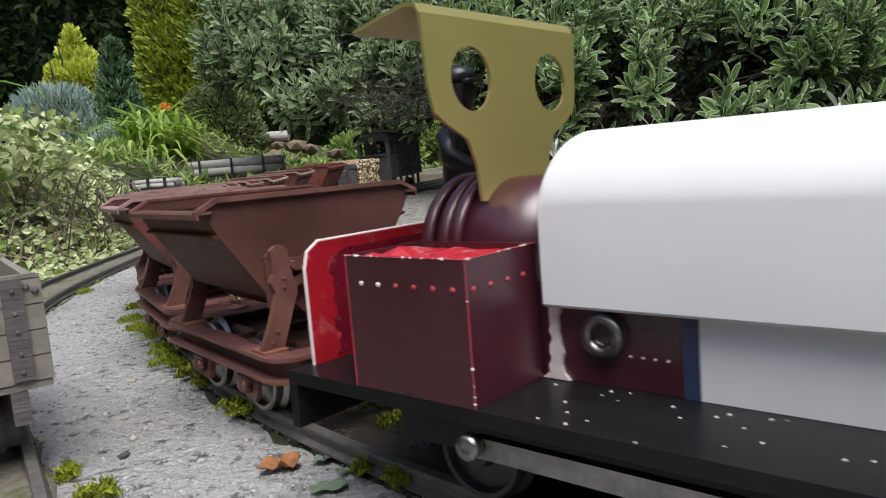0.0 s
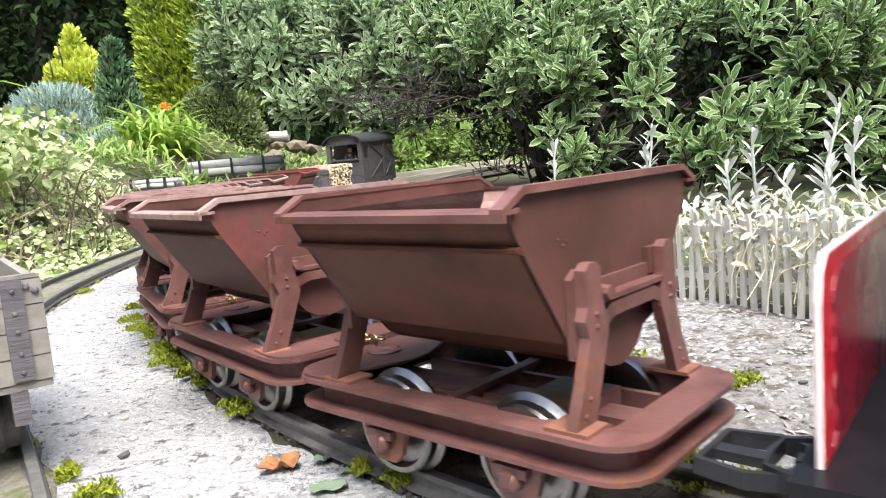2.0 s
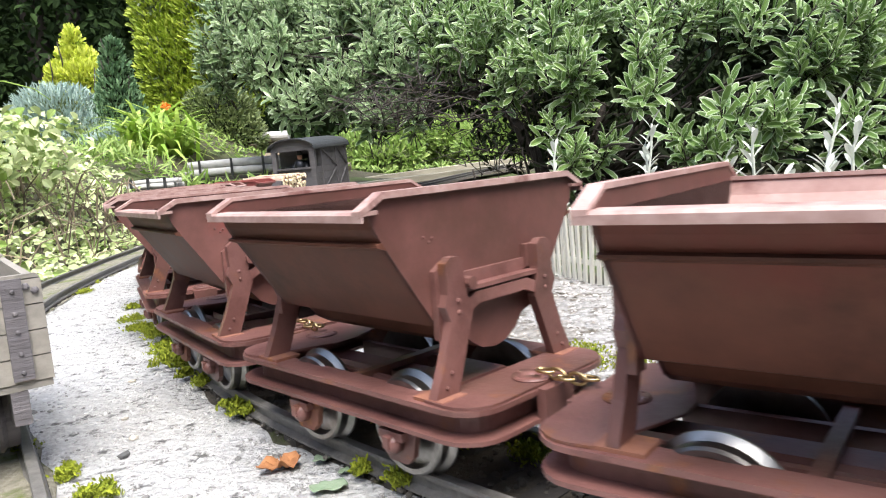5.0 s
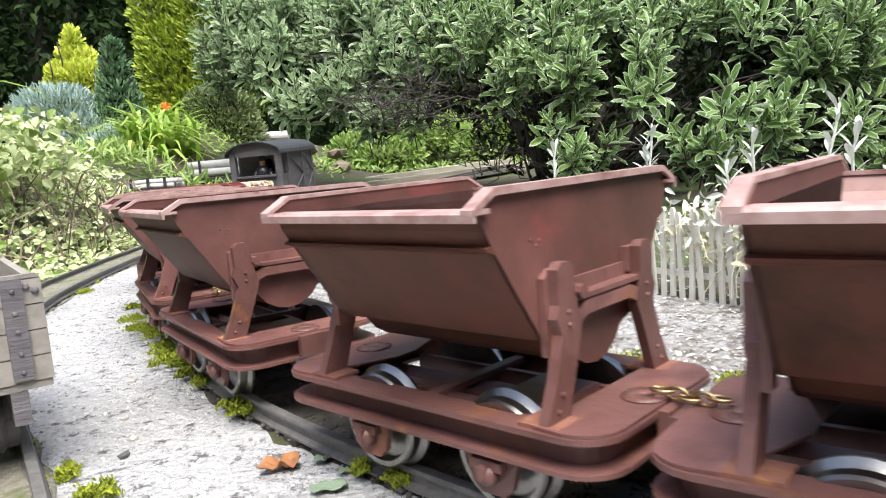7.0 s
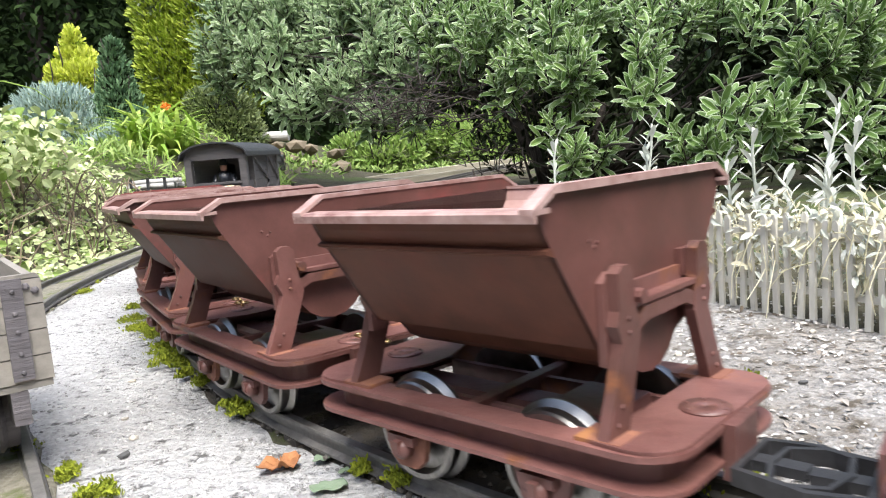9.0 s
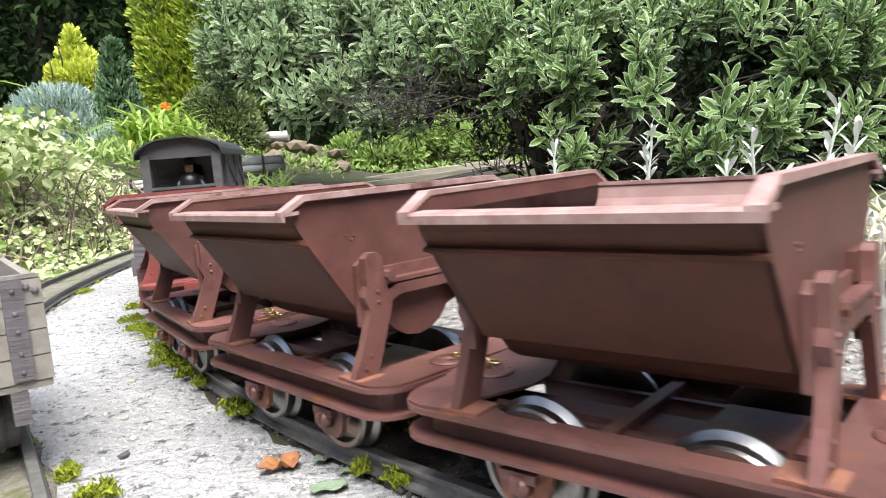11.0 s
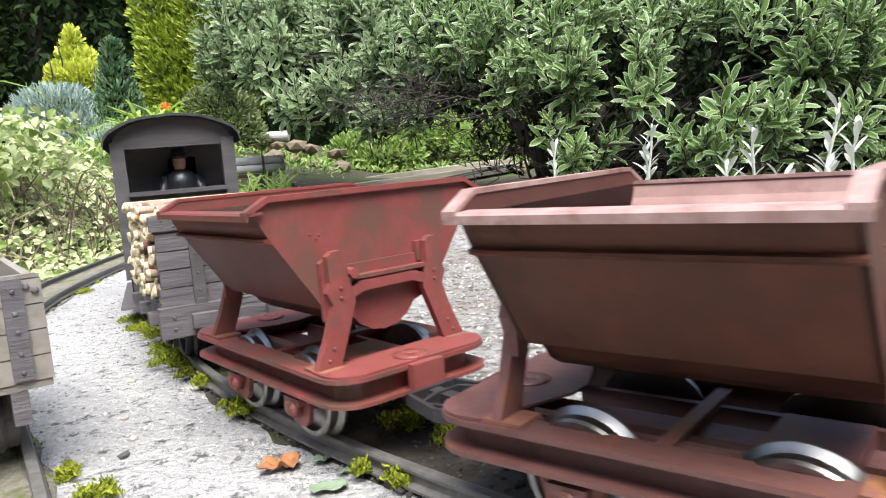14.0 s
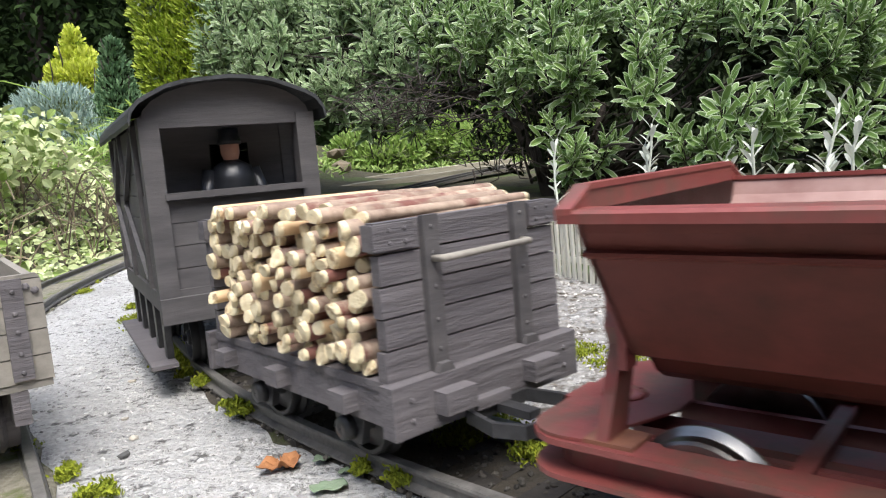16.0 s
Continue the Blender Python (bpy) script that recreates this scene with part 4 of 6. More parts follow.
def locomotive():
    k = empty("locomotive")
    tagged(k, "unfinished maroon steam locomotive with white boiler casing", "locomotive")
    xr, xf, hy = -0.1010, 0.125, 0.0452
    bm = box(bmesh.new(), xr, xf, -hy, hy, 0.0300, 0.0335)
    box(bm, xr, xr + 0.003, -hy, hy, 0.0180, 0.0300)
    part("footplate", bm, BLACKPAINT, k, bevel=0.0006)
    bm = box(bmesh.new(), xr + 0.02, xf - 0.01, -0.024, -0.020, 0.012, 0.0300)
    box(bm, xr + 0.02, xf - 0.01, 0.020, 0.024, 0.012, 0.0300)
    part("main_frame", bm, BLACKPAINT, k)
    for side in (-1, 1):
        bm = box(bmesh.new(), -0.040, 0.075, side * 0.0400, side * 0.0425, 0.0215, 0.0262)
        lathe(bm, [(0.0003, 0), (0.0028, 0), (0.0028, side * 0.003), (0.0003, side * 0.003)], (-0.040, side * 0.0425, 0.0245), "y", 12)
        part("coupling_rod", bm, STEEL, k, bevel=0.0004)
        # rear sheet with a rounded shoulder
    bm = bmesh.new()
    sh = [(0.0385, 0.0336), (0.0385, 0.0600), (0.0372, 0.0645), (0.0335, 0.0668), (-0.0335, 0.0668), (-0.0372, 0.0645), (-0.0385, 0.0600), (-0.0385, 0.0336)]
    prism(bm, sh, "x", -0.0985, -0.0972)
    rear = part("rear_sheet", bm, SCARLET, k, "scuffed scarlet cab sheet with bare pale edge")
    pr = random.Random(14)
    brush = [(-0.0300 + pr.uniform(-0.0016, 0.0016), z) for z in np.linspace(0.0345, 0.0625, 15)]
    prism(bm := bmesh.new(), brush + [(-0.024, 0.0640), (0.0300, 0.0640), (0.0300, 0.0345)], "x", -0.0972, -0.09702)
    part("crimson_panel", bm, CRIMSON, rear, "darker crimson paint brushed over the sheet")
    bm = bmesh.new()
    tube(bm, [(-0.0979, y, z) for y, z in sh], 0.00062, 6)
    part("sheet_edge", bm, CHIP, k)
    # side bunkers
    for side in (-1, 1):
        y0, y1 = side * 0.0195, side * 0.0452
        ya, yb = min(y0, y1), max(y0, y1)
        bm = bmesh.new()
        xa, xb, za, zb, w = -0.0732, -0.0365, 0.0336, 0.0655, 0.0010
        ring(bm, [(xa, ya), (xb, ya), (xb, yb), (xa, yb)], [(xa + w, ya + w), (xb - w, ya + w), (xb - w, yb - w), (xa + w, yb - w)], za, zb)
        bunker = part("bunker", bm, MAROON, k, bevel=0.0002)
        bm = box(bmesh.new(), xa + w, xb - w, ya + w, yb - w, za, zb - 0.0016)
        bmesh.ops.subdivide_edges(bm, edges=bm.edges, cuts=7, use_grid_fill=True)
        for v in bm.verts:
            if v.co.z > zb - 0.002:
                v.co.z += 0.0022 * noise.noise(v.co * 140) + 0.0012 * noise.noise(v.co * 400)
        part("bunker_filling", bm, SCARLET, bunker)
        bm = bmesh.new()
        tube(bm, [(xa, side * 0.0452, za), (xa, side * 0.0452, zb), (xb, side * 0.0452, zb), (xb, side * 0.0452, za)], 0.00016, 5)
        tube(bm, [(xb, side * 0.0452, zb), (xb, side * 0.0195, zb)], 0.00016, 5)
        part("worn_edge", bm, RIVETRED, bunker)
        pr = random.Random(31)
        bm = bmesh.new()
        for i in range(34):
            kind = pr.random()
            if kind < 0.45:
                p = (pr.uniform(xa, xb), side * 0.0452, zb)
            elif kind < 0.7:
                p = (xb, side * pr.uniform(0.0195, 0.0452), zb)
            else:
                p = (xb, side * 0.0452, za + (zb - za) * pr.random() ** 2 * (1 if pr.random() < 0.7 else 0.3))
            rivet(bm, p, pr.uniform(0.00012, 0.00042), (pr.uniform(0.2, 1), side * pr.uniform(0.2, 1), pr.uniform(0.1, 1)))
        tagged(part("chipped_edge", bm, CHIP, bunker), "chipped bare spots along the edges", kind="stuff")
        for i in range(6):
            bm = rivet(bmesh.new(), (xa + 0.005 + i * 0.0056, side * 0.0452, zb - 0.0065), 0.0007, (0, side, 0))
            part("rivet", bm, CHIP if i < 2 else RIVETRED, bunker)
        for i in range(4):
            bm = rivet(bmesh.new(), (xb, side * (0.0430 - i * 0.006), zb - 0.0065), 0.0007, (1, 0, 0))
            part("rivet", bm, RIVETRED, bunker)
    # firebox barrel and its bands
    bm = lathe(bmesh.new(), [(0.0003, -0.068), (0.0192, -0.068), (0.0192, -0.0310), (0.0003, -0.0310)], (0, 0, 0.0610), "x", 40)
    part("barrel", bm, MAROON, k)
    for x in (-0.070, -0.0645, -0.0605):
        bm = lathe(bmesh.new(), [(0.0190, x - 0.0020), (0.0205, x - 0.0017), (0.0210, x - 0.0008), (0.0210, x + 0.0008), (0.0205, x + 0.0017), (0.0190, x + 0.0020)], (0, 0, 0.0610), "x", 40)
        part("boiler_band", bm, MAROON, k)
    bm = box(bmesh.new(), -0.066, -0.0330, -0.0185, 0.0185, 0.0336, 0.0610)
    fire = part("firebox", bm, MAROON, k, bevel=0.0006)
    bm = lathe(bmesh.new(), [(0.0026, 0), (0.0050, 0), (0.0050, 0.0020), (0.0036, 0.0024), (0.0026, 0.0018)], (-0.0196, -0.0196, 0.0454), "y", 22)
    lathe(bm, [(0.0026, 0), (0.0050, 0), (0.0050, -0.0020), (0.0036, -0.0024), (0.0026, -0.0018)], (-0.0196, -0.0196, 0.0454), "y", 22)
    part("washout_plug", bm, STEEL, k)
    # spectacle plate: one bent brass sheet with two round windows
    xs = -0.0540
    outline = [(0.0150, 0.0750), (0.0160, 0.0840), (0.0190, 0.0905), (0.0260, 0.0940), (0.0305, 0.0970), (0.0320, 0.1030), (0.0330, 0.1190)]
    outline = outline + [(-y, z) for y, z in outline[::-1]]
    bm = bmesh.new()
    loops = [[bm.verts.new((xs, y, z)) for y, z in outline]]
    edges = []
    for lp in loops:
        edges += [bm.edges.new((lp[i], lp[(i + 1) % len(lp)])) for i in range(len(lp))]
    for cy in (-0.0160, 0.0190):
        c = [bm.verts.new((xs, cy + 0.0078 * math.cos(q), 0.1050 + 0.0078 * math.sin(q))) for q in (2 * math.pi * i / 24 for i in range(24))]
        edges += [bm.edges.new((c[i], c[(i + 1) % 24])) for i in range(24)]
    bmesh.ops.triangle_fill(bm, edges=edges, use_beauty=True)
    got = bmesh.ops.extrude_face_region(bm, geom=list(bm.faces))
    bmesh.ops.translate(bm, verts=[e for e in got["geom"] if isinstance(e, bmesh.types.BMVert)], vec=(-0.0009, 0, 0))
    plate = part("spectacle_plate", bm, OLIVE, k, "olive brass spectacle plate with two round windows")
    bm = bmesh.new()
    prof = [(xs - 0.0005, 0.1185), (xs - 0.0015, 0.1207), (xs - 0.005, 0.1213), (xs - 0.0225, 0.1180)]
    up = [(x, z + 0.0009) for x, z in prof][::-1]
    prism(bm, prof + up, "y", -0.0330, 0.0330)
    part("cab_roof", bm, OLIVE, plate)
    # white casing over the boiler, and the white tank below it
    arch_pts = [(0.0236 * math.cos(q), 0.0742 + 0.0160 * math.sin(q) ** 1.2) for q in (math.pi * i / 28 for i in range(29))]
    prof = [(0.0230, 0.0515), (0.0236, 0.0522)] + arch_pts + [(-0.0236, 0.0522), (-0.0230, 0.0515)]
    bm = bmesh.new()
    rows = [[bm.verts.new((x, y, z - low * (z > 0.075))) for y, z in prof] for x, low in ((-0.0325, 0.0012), (-0.0319, 0.0004), (-0.0308, 0.0), (0.118, 0.0))]
    n = len(prof)
    for p, q in zip(rows, rows[1:]):
        for i in range(n):
            f = bm.faces.new((p[i], p[(i + 1) % n], q[(i + 1) % n], q[i]))
            f.smooth = 2 <= i < 30
    bm.faces.new(rows[0]), bm.faces.new(rows[-1][::-1])
    casing = part("boiler_casing", bm, WHITE, k, "plain white boiler casing with arched top")
    casing.data.set_sharp_from_angle(angle=radians(24))
    bm = box(bmesh.new(), 0.0010, 0.116, -0.0192, 0.0192, 0.0336, 0.0515)
    part("side_tank", bm, WHITE, k, bevel=0.001)
    bm = box(bmesh.new(), -0.0325, 0.0008, -0.0190, 0.0190, 0.0336, 0.0515)
    lower = part("lower_casing", bm, MAROON, k, bevel=0.0004)
    for i in range(4):
        part("rivet", rivet(bmesh.new(), (-0.0140 + i * 0.0028, -0.0190, 0.0410), 0.0004, (0, -1, 0)), CHIP, lower)
    part("tank_strap", box(bmesh.new(), -0.0022, 0.0012, -0.0196, 0.0196, 0.0336, 0.0515), BLUEPAINT, k, bevel=0.0003)
    # pale splash of filler beside the bunker, loose chips on the footplate
    bm = bmesh.new()
    pr = random.Random(8)
    left = [(-0.0335 - 0.0025 * math.exp(-(z - 0.0337) / 0.002) + pr.uniform(-0.0005, 0.0005), z) for z in np.linspace(0.0337, 0.0515, 12)]
    right = [(-0.0308 + 0.0012 * math.exp(-(z - 0.0337) / 0.002) + pr.uniform(-0.0006, 0.0006), z) for z in np.linspace(0.0515, 0.0337, 12)]
    prism(bm, left + right, "y", -0.0200, -0.0188)
    part("filler_patch", bm, CHIP, fire)
    rng = random.Random(21)
    bm = bmesh.new()
    for i in range(26):
        x, y = rng.uniform(-0.033, 0.05), -rng.uniform(0.021, 0.0445)
        rivet(bm, (x, y, 0.0336), rng.uniform(0.00015, 0.0004), (0, 0, 1))
    part("paint_chips", bm, CHIP, k)
    for x in (-0.055, 0.0, 0.055):
        wheelset(k, x, 0.0125, DARKIRON, DARKIRON)
    coupling(k, -1, xr, 0.0175, 0.015, 0.011)
    TRAIN.append((k, 0.186, 0.04, 0.0, 0.0))
    d = figure("driver_figure", driver_shape, "glossy black model engine driver standing on the footplate", None)
    RIDERS.append((d, k, Matrix.Translation((-0.0865, 0.0175, 0.0336)), 0.186, 0.04))


# ---- plants ----
def leaf_shape(length=1.0, width=0.3, rim=0.0, fold=0.12, curl=0.15):
    """A pointed leaf along +x, with a pale rim if asked: vertices, faces and material index."""
    prof = [(0.0, 0.08), (0.28, 0.62), (0.58, 1.0), (0.85, 0.78), (1.0, 0.0)]
    v, f = [], []

    def put(k, w):
        v.append((k * length, w * width / 2, -curl * length * k * k + fold * width * abs(w)))
        return len(v) - 1
    if not rim:
        mid = [put(k, 0) for k, _ in prof]
        for s in (-1, 1):
            out = [put(k, s * w) for k, w in prof[:-1]] + [mid[-1]]
            for i in range(len(prof) - 1):
                q = (mid[i], mid[i + 1], out[i + 1], out[i]) if i < len(prof) - 2 else (mid[i], mid[i + 1], out[i])
                f.append((q if s < 0 else q[::-1], 0))
        return np.array(v), f
    mid = [put(k, 0) for k, _ in prof[:-1]] + [put(0.93, 0)]
    tip = put(1.0, 0)
    for s in (-1, 1):
        inn = [put(k, s * w * (1 - rim)) for k, w in prof[:-1]] + [mid[-1]]
        out = [put(k, s * w) for k, w in prof[:-1]] + [tip]
        for i in range(len(prof) - 1):
            q = (mid[i], mid[i + 1], inn[i + 1], inn[i]) if i < len(prof) - 2 else (mid[i], mid[i + 1], inn[i])
            f.append((q if s < 0 else q[::-1], 0))
            q = (inn[i], inn[i + 1], out[i + 1], out[i])
            f.append((q if s < 0 else q[::-1], 1))
    return np.array(v), f


def scatter_mesh(name, template, poses, materials, parent=None, smooth=True):
    """One mesh of many copies of a template. poses: (place, along, up, size)."""
    tv, tf = template
    n = len(tv)
    P = np.array([p[0] for p in poses], float)
    A = np.array([p[1] for p in poses], float)
    U = np.array([p[2] for p in poses], float)
    Z = np.array([p[3] for p in poses], float)
    A /= np.linalg.norm(A, axis=1)[:, None] + 1e-9
    U = U - A * np.sum(A * U, axis=1)[:, None]
    U /= np.linalg.norm(U, axis=1)[:, None] + 1e-9
    B = np.cross(U, A)
    V = P[:, None] + Z[:, None, None] * (tv[None, :, 0, None] * A[:, None] + tv[None, :, 1, None] * B[:, None] + tv[None, :, 2, None] * U[:, None])
    me = bpy.data.meshes.new(name)
    faces = []
    for k in range(len(P)):
        o = k * n
        faces.extend([tuple(i + o for i in q) for q, _ in tf])
    me.from_pydata(V.reshape(-1, 3).tolist(), [], faces)
    for m in materials:
        me.materials.append(m)
    if len(materials) > 1:
        me.polygons.foreach_set("material_index", np.tile([mi for _, mi in tf], len(P)).astype(np.int32))
    ob = new(name, me)
    ob.parent = parent
    return ob


def unit(rng):
    v = rng.normal(size=3)
    return v / np.linalg.norm(v)


def blob_points(rng, blobs, n, shell=0.55):
    """Points in the outer shells of ellipsoids, with their outward directions."""
    out = []
    w = np.array([b[3] * b[4] + b[4] * b[5] + b[3] * b[5] for b in blobs])
    for i in rng.choice(len(blobs), n, p=w / w.sum()):
        x, y, z, rx, ry, rz = blobs[i]
        d = unit(rng)
        k = shell + (1 - shell) * rng.uniform() ** 0.6
        out.append((np.array((x, y, z)) + d * k * np.array((rx, ry, rz)), d / np.array((rx, ry, rz)) * min(rx, ry, rz)))
    return out


def branches(rng, root, targets, r0, name, parent, material=None, sides=6):
    bm = bmesh.new()
    root = np.array(root, float)
    for t in targets:
        t = np.array(t, float)
        n = 6
        pts = []
        off = np.zeros(3)
        for i in range(n + 1):
            k = i / n
            off = off + rng.normal(size=3) * np.linalg.norm(t - root) * 0.025
            pts.append(root + (t - root) * k + off * (1 if i else 0) + np.array((0, 0, 0.12 * np.linalg.norm(t - root) * math.sin(k * math.pi))) * 0.6)
        tube(bm, pts, r0, sides, taper=0.25)
    return part(name, bm, material or TWIG, parent, smooth=True)


def leafy_shoots(rng, shoots, length):
    """Pairs of leaves set crosswise up each shoot and a tuft at its tip. shoots: (tip, direction, shoot length, leaf size)."""
    leaves = []
    for tip, d, long, size in shoots:
        d = np.array(d) / np.linalg.norm(d)
        a = np.cross(d, unit(rng))
        a /= np.linalg.norm(a)
        b = np.cross(d, a)
        pairs = max(4, int(long / (length * 0.24)))
        q0 = rng.uniform(0, 3)
        for i in range(pairs):
            k = i / (pairs - 1)                      # 0 at the foot, 1 at the tip
            if k < 0.35 and rng.uniform() < 0.3:
                continue
            lean = 1.35 - 0.95 * k ** 1.5
            for j in (0, 1):
                q = q0 + i * math.pi / 2 + j * math.pi + rng.uniform(-0.25, 0.25)
                r = math.cos(q) * a + math.sin(q) * b
                ln = lean + rng.uniform(-0.15, 0.15)
                along = d * math.cos(ln) + r * math.sin(ln)
                up = d * math.sin(ln) - r * math.cos(ln)
                leaves.append((tip - d * long * (1 - k), along, up + 0.25 * unit(rng), size * length * rng.uniform(0.8, 1.1) * (1 - 0.35 * k ** 3)))
    return leaves


def grey_leaved_shrub():
    """The large shrub with pale-edged leaves on upright shoots, in separate heads with dark gaps between."""
    rng = np.random.default_rng(4)
    root = (0.20, 1.30, 0.0)
    sh = tagged(empty("evergreen_shrub"), "large evergreen shrub with pale-edged leaves on upright shoots", "shrub")
    grey_heads = [
        (-0.429, 1.62, 0.418, 0.076, 0.061, 0.076), (-0.342, 1.58, 0.345, 0.093, 0.074, 0.074), (-0.231, 1.6, 0.399, 0.1, 0.08, 0.075), (-0.131, 1.52, 0.342, 0.083, 0.067, 0.077),
        (-0.066, 1.5, 0.278, 0.07, 0.056, 0.065), (-0.28, 1.52, 0.246, 0.065, 0.052, 0.042), (-0.183, 1.5, 0.254, 0.07, 0.056, 0.053), (-0.117, 1.48, 0.207, 0.058, 0.046, 0.029),
        (-0.026, 1.46, 0.198, 0.04, 0.032, 0.021), (-0.462, 1.62, 0.349, 0.044, 0.036, 0.057), (-0.348, 1.66, 0.456, 0.117, 0.094, 0.052), (-0.118, 1.6, 0.437, 0.113, 0.09, 0.05),
    ]
    green_heads = [
        (0.032, 1.4, 0.351, 0.077, 0.061, 0.055), (0.097, 1.32, 0.292, 0.072, 0.058, 0.052), (0.148, 1.3, 0.333, 0.071, 0.057, 0.041), (0.047, 1.38, 0.28, 0.049, 0.039, 0.032),
        (0.188, 1.2, 0.265, 0.056, 0.045, 0.047), (0.224, 1.16, 0.212, 0.05, 0.04, 0.05), (0.142, 1.22, 0.226, 0.048, 0.038, 0.038), (0.23, 1.22, 0.292, 0.057, 0.046, 0.043),
        (0.195, 1.15, 0.139, 0.032, 0.025, 0.023), (0.253, 1.12, 0.094, 0.039, 0.032, 0.025), (0.208, 1.12, 0.081, 0.026, 0.021, 0.018), (0.328, 1.1, 0.234, 0.033, 0.026, 0.043),
        (0.315, 1.08, 0.171, 0.032, 0.026, 0.03), (0.352, 0.98, 0.105, 0.038, 0.031, 0.035), (0.401, 0.97, 0.123, 0.046, 0.036, 0.038), (0.461, 0.97, 0.118, 0.038, 0.03, 0.034),
        (0.381, 0.96, 0.08, 0.041, 0.033, 0.023), (0.481, 0.98, 0.08, 0.031, 0.025, 0.019), (0.534, 1.05, 0.221, 0.045, 0.036, 0.049), (0.599, 1.05, 0.232, 0.058, 0.046, 0.049),
        (0.547, 1.03, 0.186, 0.04, 0.032, 0.028), (0.634, 1.05, 0.174, 0.033, 0.026, 0.033), (0.592, 1.0, 0.102, 0.035, 0.028, 0.035), (0.314, 1.25, 0.319, 0.059, 0.047, 0.029),
        (0.401, 1.2, 0.297, 0.066, 0.053, 0.026), (0.502, 1.2, 0.302, 0.056, 0.045, 0.028), (0.524, 1.15, 0.264, 0.036, 0.029, 0.032), (0.695, 1.05, 0.177, 0.049, 0.039, 0.099),
        (0.646, 1.0, 0.051, 0.047, 0.038, 0.031), (0.797, 1.1, 0.134, 0.069, 0.055, 0.103),
    ]
    heads = grey_heads + green_heads
    for name, group, count, length, mats in (("grey_crown", grey_heads, 470, 0.037, [LEAFGREY, LEAFEDGE]), ("green_crown", green_heads, 490, 0.040, [LEAF, LEAFEDGE])):
        shoots, stems = [], bmesh.new()
        for p, d in blob_points(rng, group, count, 0.55):
            if d[1] > 0.5:
                continue
            way = np.array((d[0] * 0.8, d[1] * 0.5 - 0.75, d[2] * 0.35 + 0.75)) + 0.25 * unit(rng)
            long = rng.uniform(0.045, 0.085)
            shoots.append((p, way, long, rng.uniform(0.75, 1.15)))
            w = way / np.linalg.norm(way)
            foot = p - w * long * 1.4 + np.array((0, 0.012, -0.006))
            tube(stems, [foot, p - w * long * 0.6, p], 0.0013, 5, taper=0.6)
        scatter_mesh(name, leaf_shape(1, 0.27, 0.20, 0.25, 0.12), leafy_shoots(rng, shoots, length), mats, sh)
        tagged(part("shoot_tangle", stems, TWIG, sh, smooth=True), "thin brown leafy shoots", kind="stuff")
    # inner leaves with the crown's shade put into near-black colour, and the limbs
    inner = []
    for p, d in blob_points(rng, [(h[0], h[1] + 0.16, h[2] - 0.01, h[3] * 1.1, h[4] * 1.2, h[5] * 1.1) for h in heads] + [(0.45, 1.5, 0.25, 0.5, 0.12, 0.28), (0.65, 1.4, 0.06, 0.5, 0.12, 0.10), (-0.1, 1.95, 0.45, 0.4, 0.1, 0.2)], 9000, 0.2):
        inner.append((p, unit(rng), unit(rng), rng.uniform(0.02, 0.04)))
    scatter_mesh("inner_leaves", leaf_shape(1, 0.35), inner, [LEAFSHADE], sh)
    node = np.array((0.13, 1.44, 0.21))
    part("trunk", tube(bmesh.new(), [root, (0.19, 1.34, 0.07), (0.155, 1.40, 0.15), node, node + np.array((-0.04, 0.03, 0.10))], [0.014, 0.012, 0.010, 0.008, 0.004], 9), TWIG, sh, smooth=True)
    for h in heads:
        t = np.array(h[:3]) + np.array((0, 0.03, -0.02)) + rng.normal(size=3) * 0.02
        start = node if h[0] < 0.08 else np.array((root[0] + 0.3 * (h[0] - root[0]), root[1], 0.03))
        branches(rng, start, [t], rng.uniform(0.0022, 0.0042), "limb", sh)
    for x in (0.27, 0.33, 0.42, 0.5):
        part("trunk", tube(bmesh.new(), [(x - 0.02, 1.30, -0.01), (x, 1.295, 0.06), (x + 0.03, 1.27, 0.16)], [0.009, 0.007, 0.005], 8), TWIG, sh, smooth=True)
    # bare tangled twigs under the crown
    bm = bmesh.new()
    for i in range(230):
        c = np.array((rng.uniform(-0.14, 0.30), rng.uniform(1.15, 1.45), rng.uniform(0.05, 0.23)))
        if c[0] < 0.05:
            c[2] = rng.uniform(0.16, 0.23)
        d = unit(rng) * rng.uniform(0.04, 0.12)
        d[2] *= 0.6
        m = c + d * 0.5 + rng.normal(size=3) * 0.014
        tube(bm, [c, (c + m) / 2 + rng.normal(size=3) * 0.006, m, c + d], rng.uniform(0.0007, 0.0018), 5, taper=0.5)
    tagged(part("twig_tangle", bm, TWIG, sh, smooth=True), "tangled bare twigs", kind="stuff")


